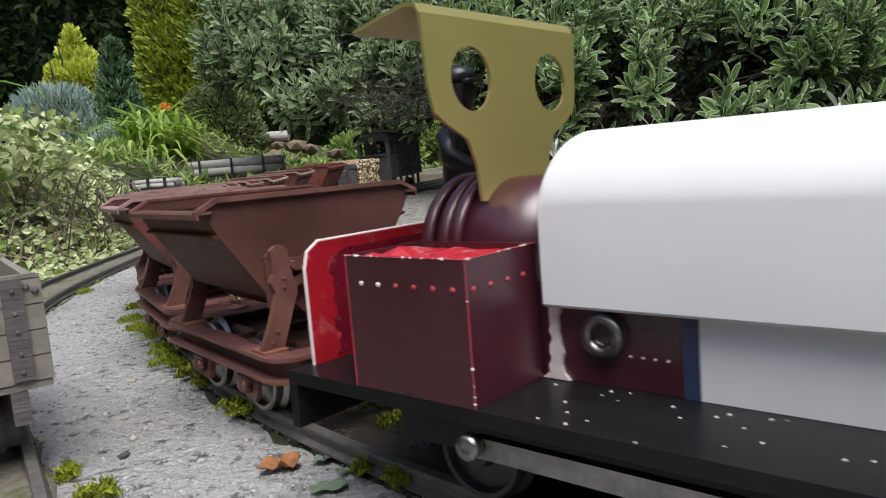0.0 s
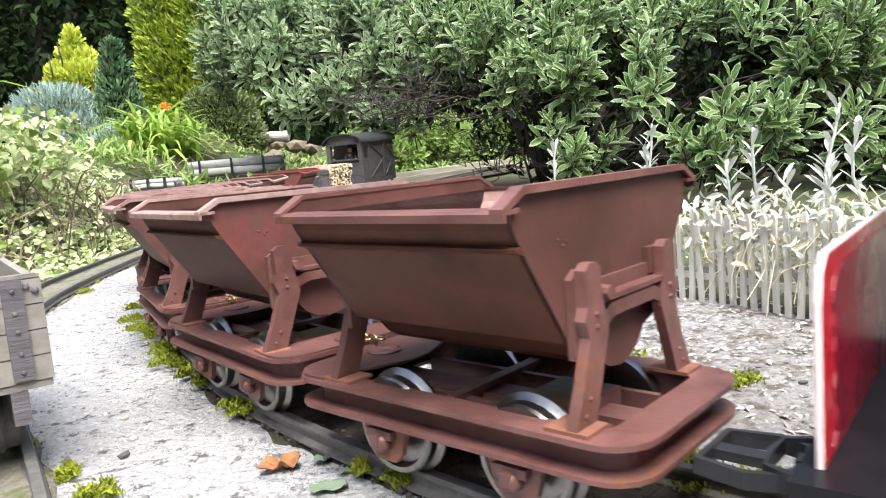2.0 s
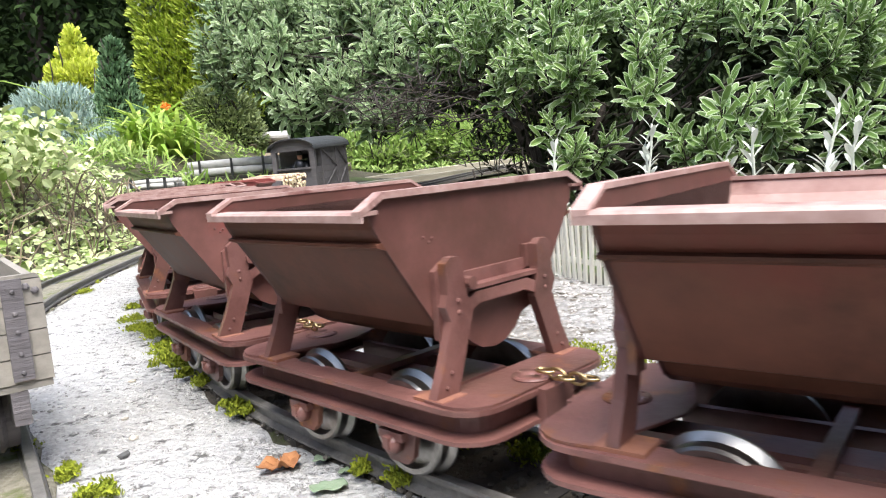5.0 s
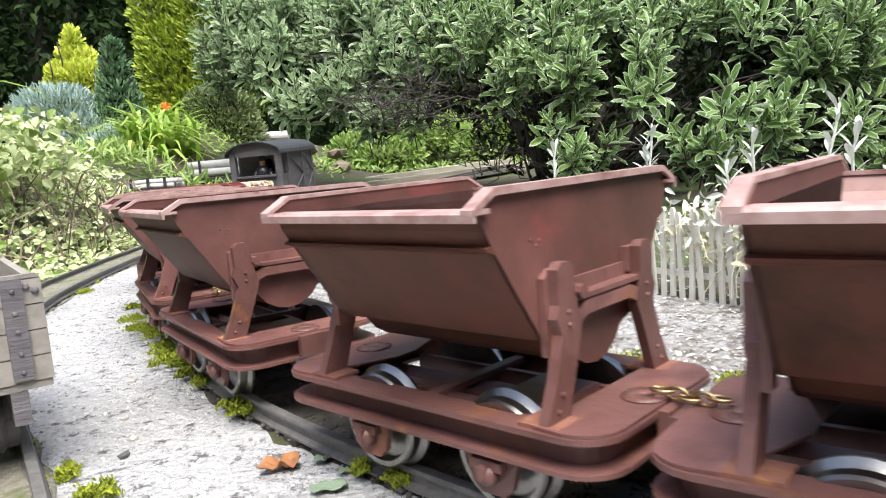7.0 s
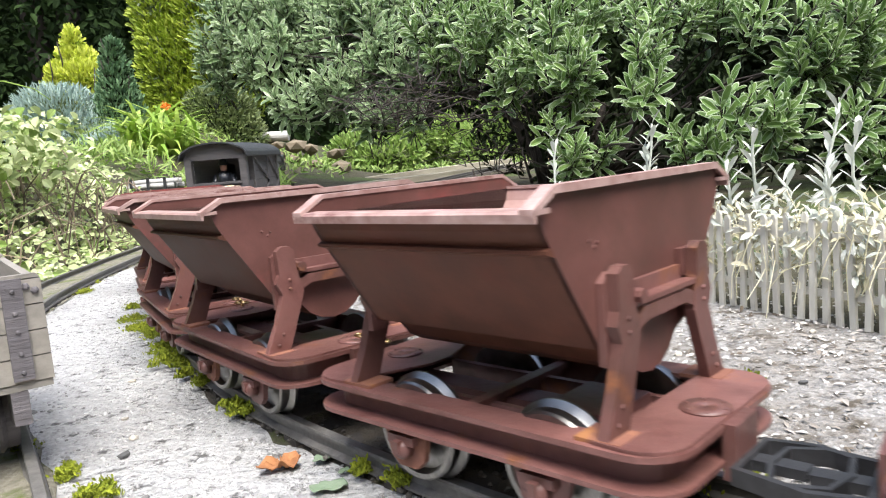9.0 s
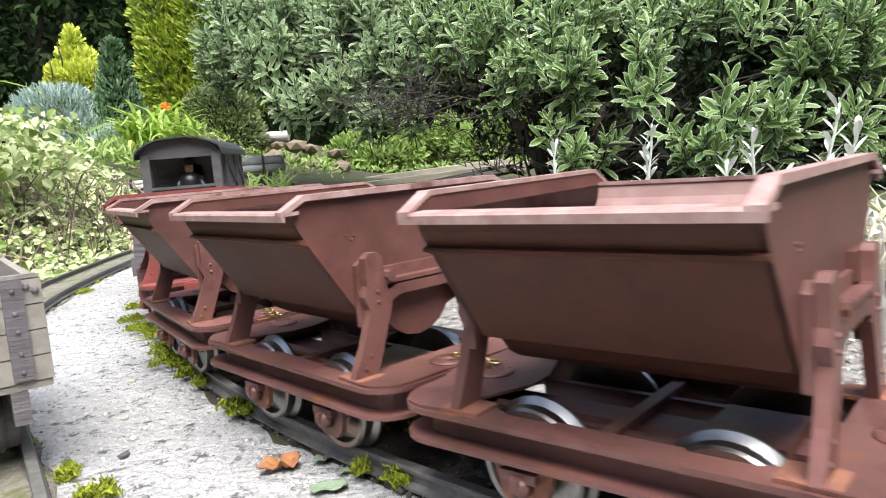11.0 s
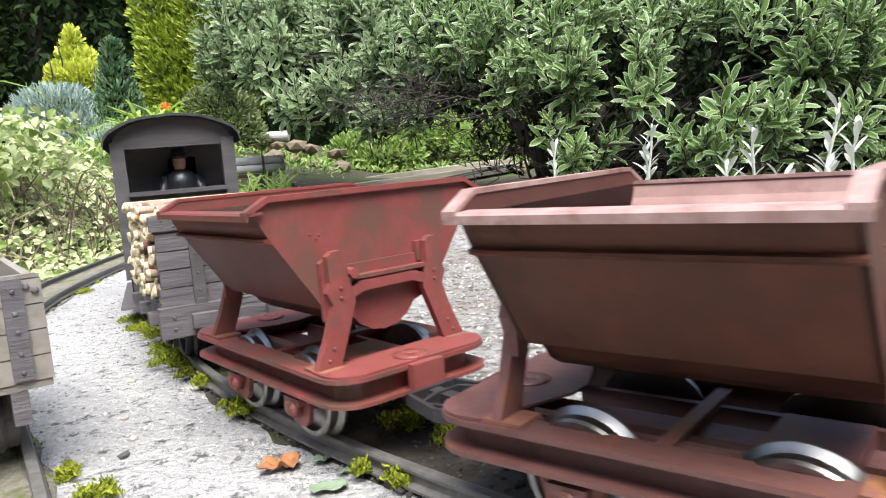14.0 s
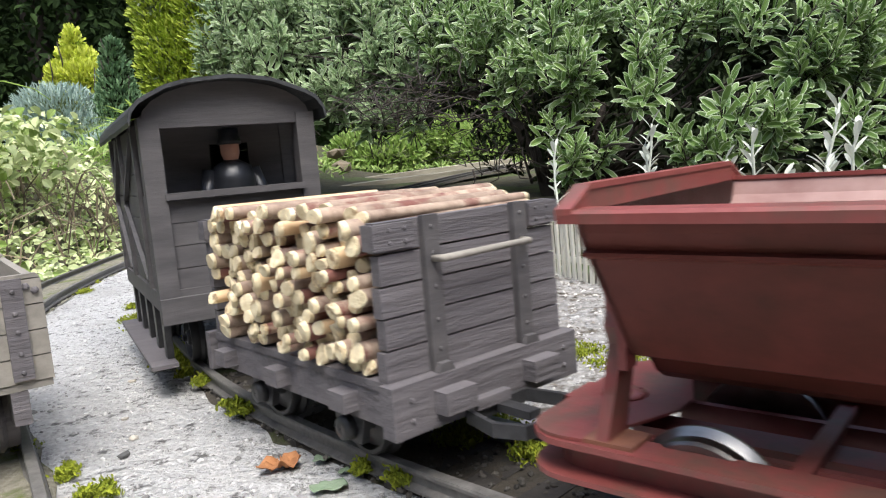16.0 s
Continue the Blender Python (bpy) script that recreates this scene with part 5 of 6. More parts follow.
def bush(name, label, category, blobs, n, leaf, size, material, upright=0.5, seed=1, core=None, root=None, jitter=0.6, shell=0.6):
    rng = np.random.default_rng(seed)
    b = tagged(empty(name), label, category)
    poses = []
    for p, d in blob_points(rng, blobs, n, shell):
        if d[1] > 0.7:
            continue
        a = d + unit(rng) * jitter + np.array((0, 0, upright))
        poses.append((p, a, unit(rng) + np.array((0, -0.8, 0.8)), size * rng.uniform(0.6, 1.3)))
    scatter_mesh("crown", leaf, poses, [material], b)
    # core: darker leaves, the bush's inner shade put into their colour
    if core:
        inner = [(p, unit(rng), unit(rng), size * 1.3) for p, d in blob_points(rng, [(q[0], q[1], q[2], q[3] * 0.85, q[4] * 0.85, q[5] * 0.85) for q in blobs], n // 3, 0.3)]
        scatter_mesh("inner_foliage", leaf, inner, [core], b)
    if root:
        branches(rng, root, [np.array(q[:3]) + rng.normal(size=3) * 0.02 for q in blobs for _ in range(3)], size * 0.16 + 0.004, "stems", b)
    return b


def cone_blobs(x, y, z0, z1, r, n=9):
    return [(x, y, z0 + (z1 - z0) * (i + 0.5) / n, r * (1 - 0.85 * (i / n) ** 1.3), r * (1 - 0.85 * (i / n) ** 1.3), (z1 - z0) / n * 0.95) for i in range(n)]


def garden():
    spray = leaf_shape(1, 0.34, 0, 0.3, 0.1)
    needle = leaf_shape(1, 0.13, 0, 0.3, 0.1)
    bush("lavender_bush", "soft blue-grey lavender-like bush on the bank", "bush",
         [(-1.52, 3.0, 0.36, 0.19, 0.16, 0.14), (-1.40, 2.95, 0.26, 0.14, 0.12, 0.12), (-1.25, 2.85, 0.2, 0.12, 0.1, 0.1), (-1.60, 3.0, 0.25, 0.12, 0.12, 0.14)], 11000, needle, 0.038, BLUEGREY, 0.6, 11, BOXLEAF, (-1.5, 3.02, 0.05))
    bush("golden_conifer", "bright golden dwarf conifer with feathery tips", "conifer",
         [(-1.655, 3.5, 0.76, 0.035, 0.035, 0.075), (-1.67, 3.5, 0.70, 0.06, 0.05, 0.04), (-1.61, 3.5, 0.68, 0.045, 0.05, 0.05), (-1.70, 3.5, 0.62, 0.09, 0.09, 0.06), (-1.62, 3.48, 0.60, 0.09, 0.08, 0.08), (-1.73, 3.5, 0.55, 0.09, 0.08, 0.07), (-1.65, 3.5, 0.47, 0.15, 0.1, 0.1)],
         6000, spray, 0.032, GOLD, 1.2, 12, THUJA, (-1.66, 3.52, 0.1))
    bush("conical_conifer", "dense green conical dwarf conifer", "conifer", cone_blobs(-1.265, 3.0, 0.14, 0.65, 0.135, 10), 9000, spray, 0.024, CONIFER, 1.2, 13, LEAFSHADE, (-1.265, 3.0, 0.08))
    bush("clipped_hedge", "tall yellow-green conifer hedge with brown patches", "hedge",
         [(-1.40, 4.05, 0.95, 0.17, 0.16, 0.5), (-1.36, 4.0, 0.7, 0.2, 0.14, 0.3), (-1.18, 4.0, 0.9, 0.2, 0.16, 0.5), (-1.0, 4.0, 0.8, 0.16, 0.15, 0.45), (-1.25, 4.0, 0.5, 0.3, 0.12, 0.25)], 22000, spray, 0.036, THUJA, 0.8, 14, BOXLEAF, (-1.2, 4.1, 0.1))
    bush("rounded_shrub", "small-leaved dark green rounded shrub", "shrub", [(-0.69, 2.4, 0.265, 0.125, 0.12, 0.125), (-0.66, 2.38, 0.21, 0.12, 0.11, 0.09)], 6500, spray, 0.017, BOXLEAF, 0.3, 15, LEAFSHADE, (-0.68, 2.42, 0.05))
    bush("lime_shrub", "light lime-green leafy shrub behind the shrub's limbs", "shrub",
         [(-0.17, 3.0, 0.19, 0.19, 0.15, 0.12), (0.02, 3.1, 0.17, 0.2, 0.15, 0.1), (-0.33, 2.9, 0.13, 0.10, 0.1, 0.08), (-0.18, 2.85, 0.11, 0.14, 0.1, 0.07)], 7000, spray, 0.028, LIME, 0.4, 16, BOXLEAF, (-0.12, 3.0, 0.02))
    bush("olive_shrub", "dull olive shrub in the shade", "shrub", [(0.28, 2.9, 0.13, 0.2, 0.14, 0.12), (0.45, 3.0, 0.2, 0.25, 0.2, 0.2), (0.12, 3.3, 0.35, 0.3, 0.2, 0.2)], 6000, spray, 0.03, LIME, 0.4, 17, LEAFSHADE, (0.3, 2.95, 0.02))
    # strap-leaved clump with orange flowers
    rng = np.random.default_rng(18)
    lily = tagged(empty("day_lily"), "arching strap-leaved day lily with orange flowers", "plant")
    strap = []
    v, f = [], []
    for i in range(7):
        k = i / 6
        for s in (-1, 1):
            v.append((k * 0.72, s * 0.022 * (1 - k ** 3), 0.9 * k - 0.85 * k ** 2.4))
    for i in range(6):
        f.append(((2 * i, 2 * i + 2, 2 * i + 3, 2 * i + 1), 0))
    for i in range(420):
        q = rng.uniform(0, 2 * math.pi)
        a = np.array((math.cos(q), math.sin(q), rng.uniform(0.0, 1.6)))
        strap.append((np.array((-0.75, 1.95, 0.075)) + np.array((rng.normal() * 0.04, rng.normal() * 0.03, 0)), a, np.array((0, 0, 1.0)) + 0.1 * unit(rng), rng.uniform(0.17, 0.36)))
    scatter_mesh("leaves", (np.array(v), f), strap, [LILY], lily)
    pet = [(np.array((-0.708, 1.97, 0.283)) + 0.004 * unit(rng), unit(rng) + np.array((0, -0.3, 0.6)), unit(rng), rng.uniform(0.012, 0.02)) for _ in range(16)]
    scatter_mesh("flower", leaf_shape(1, 0.4), pet, [FLOWER], lily)
    part("flower_stem", tube(bmesh.new(), [(-0.75, 2.0, 0.08), (-0.73, 1.99, 0.2), (-0.708, 1.97, 0.283)], 0.002, 5), LILY, lily)
    # one long bent grass stem against the dark
    g = tagged(empty("grass_stem"), "single long arching green grass stem", "grass")
    part("stem", tube(bmesh.new(), [(-0.93, 1.5, 0.2), (-0.99, 1.5, 0.3), (-0.95, 1.5, 0.315), (-0.86, 1.5, 0.315), (-0.80, 1.5, 0.295), (-0.77, 1.5, 0.27)], 0.0022, 6, taper=0.4), LILY, g, smooth=True)
    # woodland and dark hedge behind all; their shade is in the leaf colour
    rng = np.random.default_rng(19)
    wood = []
    for i in range(30000):
        p = np.array((rng.uniform(-5.5, 5.5), rng.uniform(6.0, 7.2), rng.uniform(-0.1, 4.2)))
        wood.append((p, unit(rng), unit(rng) + np.array((0, -1, 0.5)), rng.uniform(0.05, 0.11)))
    for i in range(5000):
        p = np.array((rng.uniform(-4.6, -1.6), rng.uniform(5.2, 5.9), rng.uniform(0.0, 2.6)))
        wood.append((p, unit(rng), unit(rng) + np.array((0, -1, 0.5)), rng.uniform(0.05, 0.1)))
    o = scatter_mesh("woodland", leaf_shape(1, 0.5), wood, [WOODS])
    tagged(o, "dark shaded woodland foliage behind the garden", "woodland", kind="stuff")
    for x in (-4.1, -3.3, -2.4, -3.0, 2.0, 3.4, 0.6):
        t = tagged(empty("tree"), "dark trunk in the shaded woodland", "tree")
        bm = tube(bmesh.new(), [(x, 6.3, -0.1), (x + 0.05, 6.3, 1.0), (x - 0.03, 6.3, 2.2), (x + 0.1, 6.35, 4.0)], [0.13, 0.1, 0.09, 0.06], 10)
        part("trunk", bm, TWIG, t, smooth=True)
        part("limb", tube(bmesh.new(), [(x, 6.3, 1.5), (x + 0.3, 6.25, 2.0), (x + 0.5, 6.2, 2.8)], 0.04, 7, taper=0.4), TWIG, t, smooth=True)
        lv = [(np.array((x, 6.2, 2.6)) + rng.normal(size=3) * np.array((0.6, 0.3, 0.7)), unit(rng), unit(rng), rng.uniform(0.06, 0.14)) for _ in range(600)]
        scatter_mesh("crown", leaf_shape(1, 0.5), lv, [WOODS], t)
    # added near-black ring: closes the view and blocks low light from behind the camera
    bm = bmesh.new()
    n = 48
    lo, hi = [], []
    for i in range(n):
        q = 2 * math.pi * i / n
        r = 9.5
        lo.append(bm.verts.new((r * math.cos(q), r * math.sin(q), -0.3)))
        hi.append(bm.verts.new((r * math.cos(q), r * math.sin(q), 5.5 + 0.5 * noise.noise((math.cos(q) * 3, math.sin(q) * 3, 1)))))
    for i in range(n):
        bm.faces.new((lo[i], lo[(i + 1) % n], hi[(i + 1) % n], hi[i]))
    tagged(part("backdrop", bm, TREESHADE), "added near-black ring round the garden that holds off low light", "trees", kind="structure")


def bank_cover():
    """Variegated ground cover on the bank beyond the siding, with dry stems."""
    rng = np.random.default_rng(23)
    poses, stems = [], bmesh.new()
    for i in range(7600):
        y = rng.uniform(0.42, 1.35)
        edge = float(np.interp(y, [0.1, 0.205, 0.345, 0.5, 0.66, 0.93, 1.25, 1.6], [-0.16, -0.20, -0.30, -0.37, -0.405, -0.437, -0.46, -0.5]))
        back = rng.uniform(0, 1) ** 0.8 * 0.34
        x = edge + 0.006 - back
        # bare, stemmy hollows between the leafy tufts
        if noise.noise((x * 22, y * 14, 3.0)) + 0.35 * noise.noise((x * 60, y * 45, 8.0)) < rng.uniform(-0.55, -0.08):
            continue
        tall = 0.008 + 0.055 * smooth_step(0.0, 0.16, back) * (1.0 - 0.75 * smooth_step(-0.47, -0.40, x))
        z = height(x, y) + rng.uniform(0.15, 1) * tall
        poses.append((np.array((x, y, z)), unit(rng) * np.array((1, 1, 0.4)), np.array((0.15, -0.5, 0.8)) + 0.75 * unit(rng), rng.uniform(0.006, 0.015)))
    for i in range(1000):
        x, y = rng.uniform(-0.66, -0.49), rng.uniform(0.82, 1.05)
        poses.append((np.array((x, y, 0.10 + rng.uniform(0, 0.085))), unit(rng), np.array((0.15, -0.5, 0.8)) + 0.6 * unit(rng), rng.uniform(0.008, 0.019)))
    o = scatter_mesh("ground_cover", leaf_shape(1, 0.7, 0, 0.3, 0.3), poses, [IVY])
    tagged(o, "pale yellow-green variegated ground cover on the bank", "ground cover", kind="stuff")
    for i in range(300):
        y = rng.uniform(0.5, 1.25)
        edge = float(np.interp(y, [0.5, 0.66, 0.93, 1.25], [-0.37, -0.405, -0.437, -0.46]))
        x = edge - rng.uniform(0.01, 0.24)
        z = height(x, y)
        d = np.array((rng.uniform(-0.05, 0.06), rng.uniform(-0.05, 0.02), rng.uniform(0.01, 0.075)))
        tube(stems, [(x, y, z - 0.002), (x + d[0] * 0.3 + rng.normal() * 0.004, y + d[1] * 0.3, z + d[2] * 0.7), (x + d[0], y + d[1], z + d[2])], rng.uniform(0.0005, 0.0012), 5, taper=0.6)
    # longer bowed stems over the top
    for i in range(26):
        x, y = rng.uniform(-0.60, -0.46), rng.uniform(0.85, 1.2)
        z = height(x, y)
        w, h = rng.uniform(-0.08, 0.09), rng.uniform(0.05, 0.10)
        tube(stems, [(x + w * k, y - 0.02 * k, z + h * math.sin(k * 2.6) + 0.01) for k in np.linspace(0, 1, 7)], rng.uniform(0.0009, 0.0018), 5, taper=0.6)
    tagged(part("dry_stems", stems, STRAW), "tangled dry brown stems among the ground cover", "stems", kind="stuff")


def picket_fence():
    f = tagged(empty("picket_fence"), "low weathered white model picket fence beside the track", "fence")
    line = [(0.045, 0.660), (0.0751, 0.566), (0.0997, 0.5008), (0.1216, 0.4638), (0.1604, 0.396), (0.1966, 0.3172), (0.226, 0.245), (0.25, 0.17)]
    pts = []
    for (xa, ya), (xb, yb) in zip(line, line[1:]):
        n = max(1, int(math.hypot(xb - xa, yb - ya) / 0.0004))
        pts += [(xa + (xb - xa) * i / n, ya + (yb - ya) * i / n, math.atan2(yb - ya, xb - xa)) for i in range(n)]
    rng = random.Random(9)
    base = [part("picket", prism(bmesh.new(), [(-0.0016, 0), (0.0016, 0), (0.0016, h - 0.0020), (0.0008, h), (-0.0008, h), (-0.0016, h - 0.0020)], "y", -0.0009, 0.0009), FENCE, f, bevel=0.0002).data
            for h in (0.053, 0.0545, 0.051)]
    firsts = [o for o in f.children]
    for i, k in enumerate(range(0, len(pts), 18)):
        x, y, q = pts[k]
        o = firsts[i] if i < 3 else new("picket", rng.choice(base))
        o.parent = f
        o.matrix_basis = Matrix.Translation((x, y, -0.0085 + rng.uniform(-0.001, 0.0005))) @ Matrix.Rotation(q, 4, "Z") @ Matrix.Rotation(rng.uniform(-0.05, 0.05), 4, "Y") @ Matrix.Rotation(rng.uniform(-0.03, 0.03), 4, "X")
    for z in (0.006, 0.034):
        bm = bmesh.new()
        lo = []
        for x, y, q in pts[::60] + [pts[-1]]:
            nx, ny = -math.sin(q), math.cos(q)
            if nx < 0:
                nx, ny = -nx, -ny
            lo.append([bm.verts.new((x + nx * u, y + ny * u, z + w)) for u, w in ((0.0011, -0.0018), (0.0026, -0.0018), (0.0026, 0.0018), (0.0011, 0.0018))])
        for a, b in zip(lo, lo[1:]):
            for k in range(4):
                bm.faces.new((a[k], a[(k + 1) % 4], b[(k + 1) % 4], b[k]))
        bm.faces.new(lo[0]), bm.faces.new(lo[-1])
        part("fence_rail", bm, FENCE, f)


def white_plants():
    rng = np.random.default_rng(31)
    tall = [((0.226, 0.43), 0.100), ((0.207, 0.45), 0.090), ((0.160, 0.555), 0.100), ((0.185, 0.47), 0.07), ((0.245, 0.42), 0.088), ((0.255, 0.38), 0.085), ((0.238, 0.40), 0.075),
            ((0.10, 0.60), 0.095), ((0.215, 0.42), 0.066), ((0.20, 0.44), 0.06), ((0.265, 0.36), 0.08), ((0.22, 0.40), 0.06), ((0.17, 0.54), 0.085)]
    for (x, y), h in tall:
        p = tagged(empty("felted_plant"), "white-felted leafy plant growing behind the fence", "plant", group="white plants by the fence")
        pts = [np.array((x, y, -0.008))]
        for i in range(6):
            pts.append(pts[-1] + np.array((rng.normal() * 0.003, rng.normal() * 0.003, (h + 0.008) / 6)))
        part("stem", tube(bmesh.new(), pts, 0.0013, 6, taper=0.6), WHITELEAF, p, smooth=True)
        leaves = []
        for i in range(19):
            k = 0.30 + 0.70 * i / 18
            j = k * 6
            a = int(min(5, j))
            c = pts[a] + (pts[a + 1] - pts[a]) * (j - a)
            q = i * 2.4 + rng.uniform(-0.4, 0.4)
            leaves.append((c, np.array((math.cos(q), math.sin(q), 0.5 + 1.2 * k * k)), np.array((-math.cos(q) * 0.6, -math.sin(q) * 0.6, 1)), rng.uniform(0.009, 0.017)))
        scatter_mesh("leaves", leaf_shape(1, 0.27, 0, 0.15, 0.12), leaves, [WHITELEAF], p)
    # low withered growth hanging over the pickets
    poses, stems = [], bmesh.new()
    xs, ys = [0.05, 0.0997, 0.1216, 0.1604, 0.1966, 0.235], [0.65, 0.5008, 0.4638, 0.396, 0.3172, 0.23]
    for i in range(2100):
        k = rng.uniform(0, 1) ** 0.75
        y = 0.46 - 0.24 * k
        x = float(np.interp(-y, [-v for v in ys], xs)) - 0.003 + abs(rng.normal()) * 0.022
        z = 0.012 + 0.022 * rng.uniform() * (1.2 - 12 * min(0.05, abs(x - float(np.interp(-y, [-v for v in ys], xs)) - 0.02))) + 0.007 * rng.normal()
        poses.append((np.array((x, y, z + 0.008)), unit(rng) + np.array((0, 0, 0.1)), unit(rng) + np.array((-0.3, -0.5, 0.8)), rng.uniform(0.004, 0.0095)))
    n = len(poses)
    o = scatter_mesh("withered_growth", leaf_shape(1, 0.36, 0, 0.3, 0.3), poses[: n // 2], [DRYWHITE])
    tagged(o, "withered cream and yellowish leaves tangled along the fence", "ground cover", kind="stuff")
    o = scatter_mesh("pale_growth", leaf_shape(1, 0.36, 0, 0.3, 0.3), poses[n // 2:], [WHITELEAF])
    tagged(o, "pale felted leaves massed behind the fence", "ground cover", kind="stuff")
    for i in range(260):
        p, _, _, s = poses[rng.integers(n)]
        d = unit(rng) * 0.016
        b = rng.normal(size=3) * 0.004
        tube(stems, [p, p + d * 0.3 + b + np.array((0, 0, 0.003)), p + d * 0.7 + b * 0.5 + np.array((-0.003, -0.004, -0.003)), p + d - b * 0.5 + np.array((-0.004, -0.006, -0.012))], 0.00042, 5, taper=0.5)
    tagged(part("withered_stems", stems, DRYWHITE), "thin pale withered stems along the fence", "stems", kind="stuff")


def parked_wagon():
    w = tagged(empty("open_wagon"), "weathered pale grey planked open wagon parked on the siding", "goods wagon")
    # stands on the siding with its near end by the camera; local x points along the siding to the camera
    hx, hy = 0.055, 0.0345
    for i in range(4):
        z = 0.0265 + i * 0.0083
        for sgn in (-1, 1):
            part("end_plank", box(bmesh.new(), sgn * (hx - 0.003), sgn * hx, -hy, hy, z, z + 0.0079), PALEWOOD, w, bevel=0.0004)
            part("side_plank", box(bmesh.new(), -hx + 0.0032, hx - 0.0032, sgn * (hy - 0.003), sgn * (hy - 0.0002), z, z + 0.0079), PALEWOOD, w, bevel=0.0004)
    for sgn in (-1, 1):
        bm = prism(bmesh.new(), [(-hy, 0.0597), (hy, 0.0597), (hy - 0.001, 0.0610), (-hy + 0.001, 0.0610)], "x", sgn * (hx - 0.003), sgn * hx)
        part("end_capping", bm, PALEWOOD, w)
        for side in (-1, 1):
            y = side * (hy - 0.0085)
            bm = box(bmesh.new(), sgn * hx, sgn * (hx + 0.0012), y - 0.0030, y + 0.0030, 0.0275, 0.0600)
            for z in (0.030, 0.036, 0.043, 0.049, 0.056):
                rivet(bm, (sgn * (hx + 0.0012), y, z), 0.0009, (sgn, 0, 0))
            part("iron_strap", bm, GREYWOOD, w, bevel=0.0002)
            bm = bmesh.new()
            for dy, z in ((0.0, 0.0575), (-0.004, 0.0585), (0.004, 0.057), (0.0065, 0.0555), (-0.0085, 0.0575)):
                rivet(bm, (sgn * hx, y + dy * side, z), 0.0014, (sgn, 0, 0))
            part("bolt", bm, GREYWOOD, w)
    part("floor", box(bmesh.new(), -hx + 0.0005, hx - 0.0005, -hy + 0.0005, hy - 0.0005, 0.0240, 0.0263), PALEWOOD, w)
    for side in (-1, 1):
        part("sole_bar", box(bmesh.new(), -hx, hx, side * 0.0215, side * 0.0265, 0.0130, 0.0238), GREYWOOD, w, bevel=0.0004)
    for x in (-0.025, 0.03):
        ws = wheelset(w, x, 0.0115, GREYWOOD, DARKIRON)
        ROLLING.pop()
    x, y = -0.1895, 0.2535
    w.matrix_basis = Matrix.Translation((x, y, 0)) @ Matrix.Rotation(radians(-54), 4, "Z")


def rough_stone(bm, c, r, seed, flat=0.6, mi=0):
    rng = random.Random(seed)
    m = Matrix.Translation(c) @ Matrix.Rotation(rng.uniform(0, 6), 4, "Z")
    pts = []
    got = bmesh.ops.create_icosphere(bm, subdivisions=1, radius=1.0)
    for v in got["verts"]:
        k = 1 + rng.uniform(-0.22, 0.22)
        v.co = m @ Vector((v.co.x * r * k * 1.2, v.co.y * r * k, v.co.z * r * k * flat))


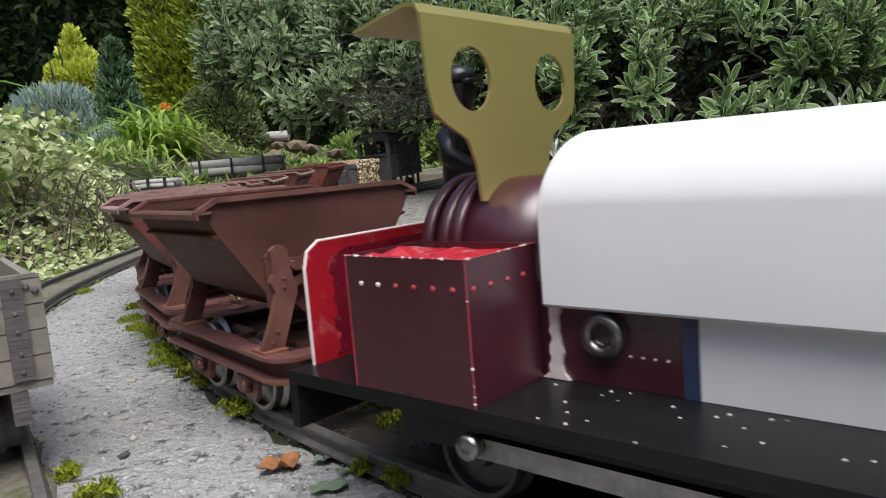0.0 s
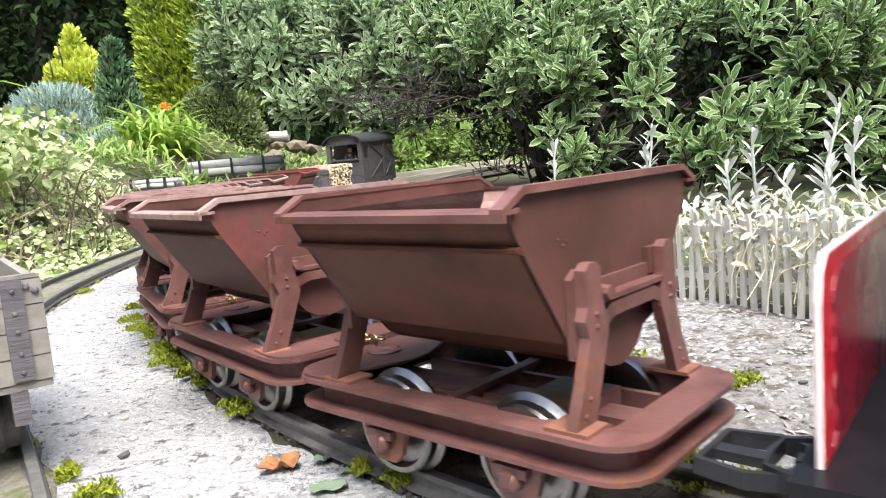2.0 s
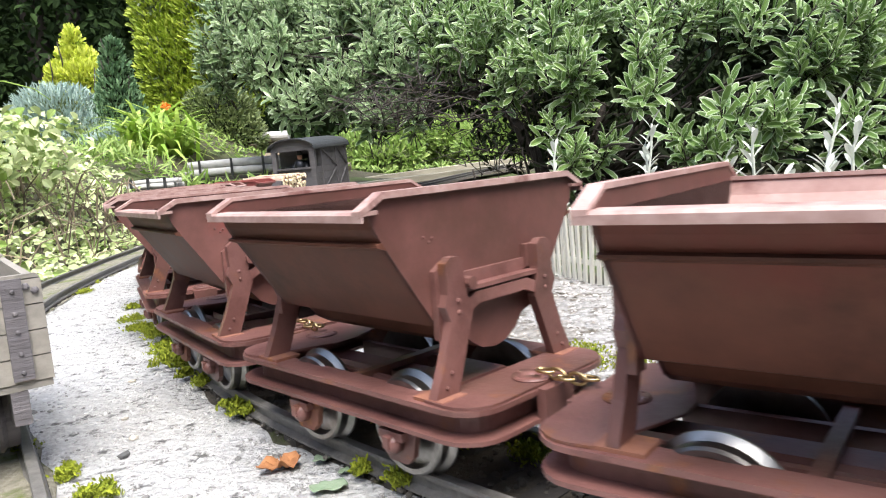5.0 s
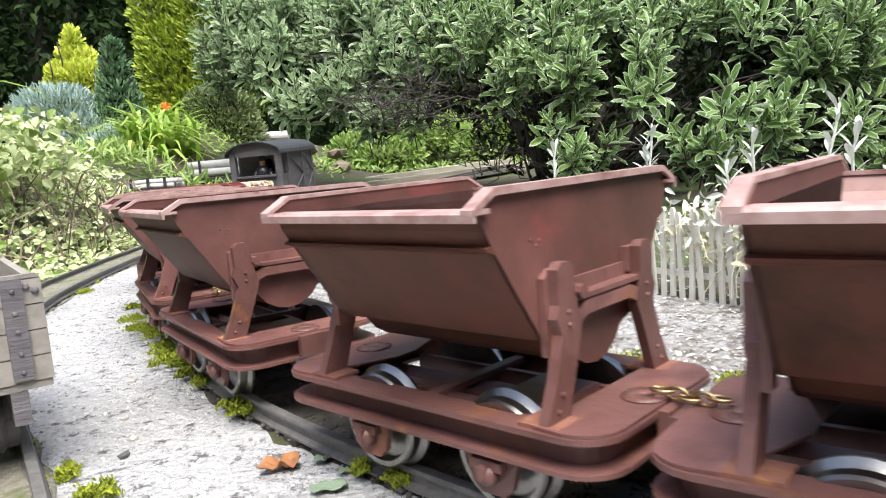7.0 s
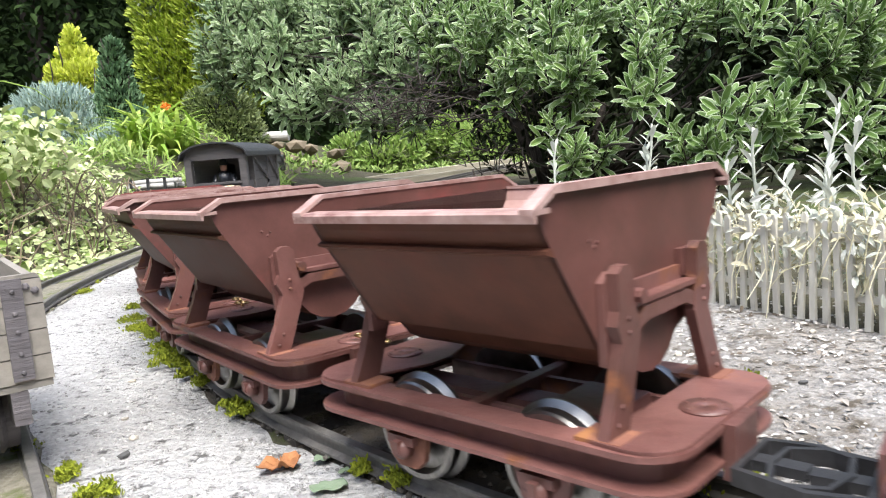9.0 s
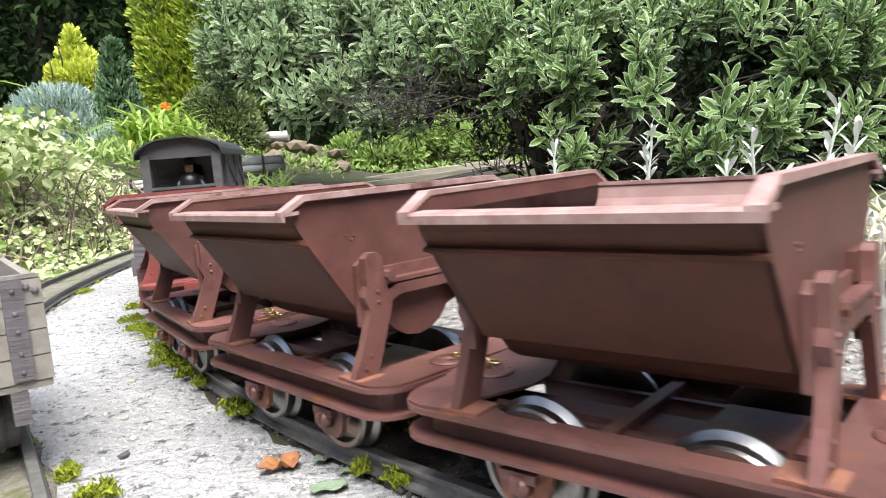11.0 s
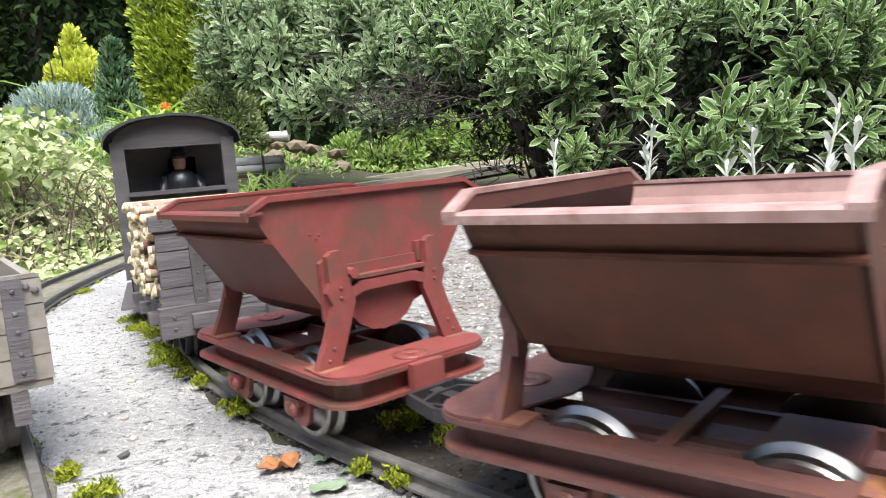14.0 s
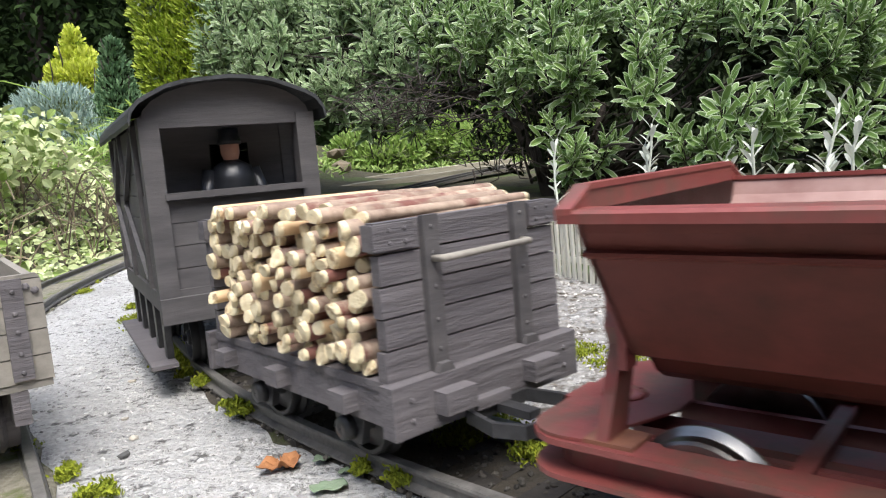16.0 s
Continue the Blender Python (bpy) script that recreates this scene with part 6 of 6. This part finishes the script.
def small_ground_things():
    rng = random.Random(41)
    ico = bmesh.new()
    bmesh.ops.create_icosphere(ico, subdivisions=1, radius=1.0)
    ico.verts.ensure_lookup_table()
    tv = np.array([v.co[:] for v in ico.verts])
    tf = [(tuple(v.index for v in f.verts), 0) for f in ico.faces]
    ico.free()
    nr = np.random.default_rng(42)
    tv = tv * np.array((1.0, 0.8, 0.55)) * nr.uniform(0.8, 1.2, size=(len(tv), 1))
    poses = []
    while len(poses) < 13000:
        y = 0.14 + 0.75 * nr.uniform() ** 1.7
        x = nr.uniform(-0.40, 0.24)
        s = nr.uniform(0.0003, 0.0011) * (1.7 if nr.uniform() < 0.1 else 1)
        poses.append((np.array((x, y, height(x, y) + s * 0.1)), unit(nr) * np.array((1, 1, 0.2)), np.array((0, 0, 1.0)), s))
    bed = []
    for i in range(3800):
        s = nr.uniform(-1.0, 0.45)
        x, y, q = on_track(s, nr.uniform(-0.036, 0.0255))
        bed.append((np.array((x, y, climb(s) - 0.0060)), unit(nr) * np.array((1, 1, 0.2)), np.array((0, 0, 1.0)), nr.uniform(0.0005, 0.0016)))
    o = scatter_mesh("track_ballast", (tv, tf), bed, [BALLAST])
    tagged(o, "dark crumbly ballast between the rails", "ballast", kind="stuff")
    o = scatter_mesh("loose_grit", (tv, tf), poses, [PEBBLE])
    tagged(o, "fine loose grey grit strewn over the concrete", "grit", kind="stuff")
    flakes = []
    while len(flakes) < 2600:
        y = nr.uniform(0.17, 0.66)
        a = float(np.interp(y, [0.05, 0.2, 0.3, 0.4, 0.5, 0.7], [0.12, 0.06, 0.0, -0.055, -0.10, -0.17]))
        b = float(np.interp(y, [0.1, 0.23, 0.3172, 0.396, 0.4638, 0.5008, 0.566, 0.66], [0.27, 0.235, 0.1966, 0.1604, 0.1216, 0.0997, 0.0751, 0.045]))
        x = a + (b - a) * nr.uniform() ** 0.6
        flakes.append((np.array((x, y, height(x, y) + 0.0006)), unit(nr) * np.array((1, 1, 0.25)), np.array((0, 0, 1.0)) + 0.5 * unit(nr), nr.uniform(0.0015, 0.0048)))
    o = scatter_mesh("bark_litter", leaf_shape(1, 0.42, 0, 0.2, 0.2), flakes, [CHIPS])
    tagged(o, "pale and brown bark flakes strewn before the fence", "litter", kind="stuff")
    for x, y, r, m in ((-0.1176, 0.2437, 0.0023, DARKSTONE), (-0.122, 0.262, 0.0017, STONE), (-0.19, 0.50, 0.0018, DARKSTONE), (-0.095, 0.30, 0.002, STONE), (-0.155, 0.34, 0.0016, STONE),
                       (0.17, 0.33, 0.002, STONE), (0.10, 0.31, 0.0018, STONE), (0.13, 0.26, 0.0016, DARKSTONE), (-0.135, 0.285, 0.0014, STONE)):
        bm = bmesh.new()
        rough_stone(bm, (x, y, height(x, y) + r * 0.35), r, int(x * 1000))
        tagged(part("stone", bm, m), "small loose stone lying on the gravel", "stone")
    # moss cushions beside the rails
    for x, y, r in ((-0.1538, 0.3858, 0.010), (-0.163, 0.402, 0.008), (-0.147, 0.372, 0.007), (-0.2184, 0.5016, 0.010), (-0.0889, 0.2763, 0.0065), (-0.082, 0.272, 0.0045), (-0.135, 0.352, 0.005), (-0.114, 0.315, 0.005),
                    (-0.0170, 0.1986, 0.0042), (-0.030, 0.2085, 0.0028), (0.018, 0.215, 0.010), (0.035, 0.200, 0.009), (0.005, 0.236, 0.008), (-0.03, 0.275, 0.007), (0.045, 0.215, 0.008), (0.075, 0.30, 0.012), (0.062, 0.325, 0.010), (-0.02, 0.245, 0.008), (0.0, 0.225, 0.008), (0.11, 0.265, 0.008),
                    (-0.205, 0.47, 0.008), (-0.175, 0.43, 0.007), (-0.24, 0.55, 0.008), (-0.165, 0.255, 0.007), (-0.115, 0.215, 0.006), (-0.132, 0.232, 0.005), (-0.34, 0.66, 0.012), (-0.36, 0.72, 0.012), (0.032, 0.222, 0.012), (0.048, 0.205, 0.012), (0.015, 0.236, 0.010), (0.062, 0.19, 0.011), (-0.145, 0.36, 0.006), (-0.158, 0.392, 0.007), (-0.126, 0.335, 0.004), (-0.195, 0.455, 0.008), (-0.186, 0.44, 0.006)):
        bl = []
        gap = min(math.hypot(x - on_track(v)[0], y - on_track(v)[1]) for v in np.arange(-0.8, 0.4, 0.01))
        low = -0.0058 if gap < 0.034 else -0.0085
        cells = [(nr.normal() * r * 0.45, nr.normal() * r * 0.45) for _ in range(5)]
        for i in range(360):
            cx, cy = cells[i % 5]
            px, py = x + cx + nr.normal() * r * 0.28, y + cy + nr.normal() * r * 0.28
            bl.append((np.array((px, py, low + abs(nr.normal()) * 0.0014)), unit(nr) * np.array((0.8, 0.8, 0.6)) + np.array((0, 0, 0.8)), unit(nr), nr.uniform(0.0012, 0.0024)))
        o = scatter_mesh("moss", leaf_shape(1, 0.55, 0, 0.3, 0.3), bl, [MOSS])
        tagged(o, "bright green moss cushion beside the rail", "moss", kind="stuff")
    # fallen leaves
    def flat_leaf(name, x, y, size, material, label, seed, crumple, turn):
        r2 = np.random.default_rng(seed)
        bm = bmesh.new()
        n, rings = 22, 5
        c = bm.verts.new((0, 0, 0.0008))
        last = None
        for k in range(1, rings + 1):
            row = []
            for i in range(n):
                q = 2 * math.pi * i / n
                rr = size * k / rings * (1 + 0.22 * math.cos(2 * q) + 0.12 * r2.normal() * k / rings)
                row.append(bm.verts.new((rr * math.cos(q), rr * 0.75 * math.sin(q), 0.0008 + crumple * (0.4 + 0.4 * math.sin(5 * q + seed)) * (k / rings) ** 2 + crumple * 0.33 * abs(r2.normal()))))
            for i in range(n):
                if last is None:
                    bm.faces.new((c, row[i], row[(i + 1) % n]))
                else:
                    bm.faces.new((last[i], row[i], row[(i + 1) % n], last[(i + 1) % n]))
            last = row
        ob = part(name, bm, material, None, smooth=True)
        ob.matrix_basis = Matrix.Translation((x, y, height(x, y) + 0.0005)) @ Matrix.Rotation(turn, 4, "Z")
        sol = ob.modifiers.new("thick", "SOLIDIFY")
        sol.thickness = 0.0002
        return tagged(ob, label, "leaf")
    flat_leaf("dry_leaf", -0.0575, 0.2205, 0.0058, DEADLEAF, "curled dry orange-brown leaf on the gravel", 3, 0.0034, 0.4)
    flat_leaf("fallen_leaf", -0.0441, 0.2275, 0.0048, GREYLEAF, "dull green fallen leaf on the gravel", 4, 0.0012, 1.2)
    flat_leaf("fallen_leaf", -0.0395, 0.2030, 0.0050, GREYLEAF, "dull green fallen leaf on the gravel", 5, 0.0010, 0.2)
    flat_leaf("fallen_leaf", -0.036, 0.214, 0.0022, GREYLEAF, "small fallen leaf beside the rail", 6, 0.0008, 0.9)


def back_yard():
    """Things behind the curve: log piles on flat wagons, boards, stones, a cut log."""
    def log_wagon(x, y, z, q, length, dia, rows, posts):
        w = tagged(empty("log_wagon"), "flat wagon stacked with long grey logs between stakes", "goods wagon", group="standing log wagons")
        bm = box(bmesh.new(), -length / 2, length / 2, -0.03, 0.03, -0.008, 0.0)
        part("deck", bm, SLEEPER, w, bevel=0.0006)
        rr = random.Random(int(x * 100))
        for r in range(rows):
            for c in range(3 if r % 2 == 0 else 2):
                yy = (-0.02 + 0.02 * c) if r % 2 == 0 else (-0.01 + 0.02 * c)
                o = rr.uniform(-0.004, 0.004)
                part("log", tube(bmesh.new(), [(-length / 2 + o, yy, dia * (0.5 + 0.85 * r)), (0, yy, dia * (0.5 + 0.85 * r) + 0.001), (length / 2 + o, yy, dia * (0.5 + 0.85 * r))], dia / 2 * rr.uniform(0.9, 1.05), 10), GREYPIPE, w, smooth=True)
        for i in range(posts):
            px = -length / 2 + length * (i + 0.5) / posts
            for s in (-1, 1):
                part("stake", box(bmesh.new(), px - 0.0028, px + 0.0028, s * 0.031 - 0.0015, s * 0.031 + 0.0015, -0.008, dia * (0.9 + 0.85 * (rows - 1)) + 0.004), DARKIRON, w)
        for px in (-length * 0.3, length * 0.3):
            for s in (-1, 1):
                part("wheel", lathe(bmesh.new(), [(0.0005, -0.002), (0.012, -0.002), (0.012, 0.002), (0.0005, 0.002)], (px, s * 0.021, -0.018), "y", 16), DARKIRON, w)
        w.matrix_basis = Matrix.Translation((x, y, z)) @ Matrix.Rotation(q, 4, "Z")
    log_wagon(-0.485, 1.76, 0.088, radians(2), 0.225, 0.022, 2, 3)
    log_wagon(-0.572, 1.47, 0.074, radians(1), 0.10, 0.0105, 2, 3)
    # supporting ledge for them
    for x, y, z, lx, ly, label in ((-0.485, 1.78, 0.058, 0.125, 0.05, "rough stone ledge under the log wagon"), (-0.58, 1.49, 0.044, 0.09, 0.06, "rough stone ledge under the small log wagon")):
        bm = box(bmesh.new(), x - lx, x + lx, y - ly, y + ly, -0.03, z)
        bmesh.ops.subdivide_edges(bm, edges=bm.edges, cuts=4, use_grid_fill=True)
        for v in bm.verts:
            if v.co.z < z - 0.001:
                v.co += Vector((noise.noise(v.co * 30), noise.noise(v.co * 30 + Vector((5, 0, 0))), 0)) * 0.01
        tagged(part("stone_ledge", bm, EARTH), label, "ledge")
    # tufts hanging over the ledges
    rt = np.random.default_rng(63)
    tuft = []
    for i in range(900):
        x, y = rt.uniform(-1.0, -0.33), rt.uniform(1.55, 1.72)
        if x > -0.66 and y < 1.57:
            continue
        tuft.append((np.array((x, y, height(x, y) + rt.uniform(0.0, 0.045))), unit(rt) + np.array((0, -0.2, 0.9)), unit(rt) + np.array((0, -0.9, 0.5)), rt.uniform(0.018, 0.045)))
    o = scatter_mesh("grass_tufts", leaf_shape(1, 0.14, 0, 0.2, 0.5), tuft, [LIME])
    tagged(o, "green grassy tufts in front of the log wagons", "grass", kind="stuff")
    # old boards lying across behind the train
    for xa, ya, xb, yb, z, wd in ((-0.40, 1.92, 0.62, 2.33, 0.053, 0.035), (-0.42, 2.15, 0.25, 2.55, 0.056, 0.03)):
        q = math.atan2(yb - ya, xb - xa)
        L = math.hypot(xb - xa, yb - ya)
        o = part("old_board", box(bmesh.new(), -L / 2, L / 2, -wd, wd, -0.09, 0.0), BOARD, None, bevel=0.002)
        o.matrix_basis = Matrix.Translation(((xa + xb) / 2, (ya + yb) / 2, z)) @ Matrix.Rotation(q, 4, "Z") @ Matrix.Rotation(radians(-2.1), 4, "Y")
        tagged(o, "long weathered board edging the far track", "board")
    o = part("cut_log", tube(bmesh.new(), [(-0.575, 2.42, 0.207), (-0.478, 2.42, 0.205)], 0.017, 14), GREYPIPE, None)
    tagged(o, "short pale grey cut log lying on the rockery", "log")
    rng = random.Random(61)
    for i in range(16):
        x, y = rng.uniform(-0.62, -0.30), rng.uniform(2.25, 2.55)
        r = rng.uniform(0.02, 0.045)
        bm = bmesh.new()
        rough_stone(bm, (x, y, height(x, y) + r * 0.3 + 0.04 * (y > 2.38)), r, i, 0.6)
        tagged(part("rockery_stone", bm, ROCK), "rough buff stone in the rockery", "stone", group="rockery stones")
    rr = np.random.default_rng(62)
    fill = [(np.array((rr.uniform(-0.75, 0.5), rr.uniform(2.1, 2.8), 0)), unit(rr) + np.array((0, 0, 0.7)), unit(rr) + np.array((0, -0.8, 0.8)), rr.uniform(0.012, 0.03)) for _ in range(2600)]
    fill = [f for f in fill if f[0][0] < -0.28 or f[0][1] > 2.62]
    fill = [(np.array((p[0], p[1], height(p[0], p[1]) + 0.01)), a, u, s) for p, a, u, s in fill]
    o = scatter_mesh("low_plants", leaf_shape(1, 0.3, 0, 0.2, 0.2), fill, [LIME])
    tagged(o, "low green and dry plants among the rockery stones", "plants", kind="stuff")


# ---- build ----
ground()
track()
second_track()
skips()
timber_wagon()
brake_van()
locomotive()
grey_leaved_shrub()
garden()
bank_cover()
picket_fence()
white_plants()
parked_wagon()
back_yard()
small_ground_things()


# ---- what moves ----
def motions():
    rows_t = [i * 0.5 for i in range(33)]
    for thing, off, half, sway, skew in TRAIN:
        walk(thing, [(t, stand(run(t) + off, half, sway, skew)) for t in rows_t])
    for rider, thing, place, off, half in RIDERS:
        walk(rider, [(t, stand(run(t) + off, half) @ place) for t in rows_t])
    spin_t = [i * 0.1 for i in range(161)]
    for ws, x, r in ROLLING:
        walk(ws, [(t, Matrix.Translation((x, 0, r)) @ Matrix.Rotation((run(t) - run(0)) / r, 4, "Y")) for t in spin_t])


motions()
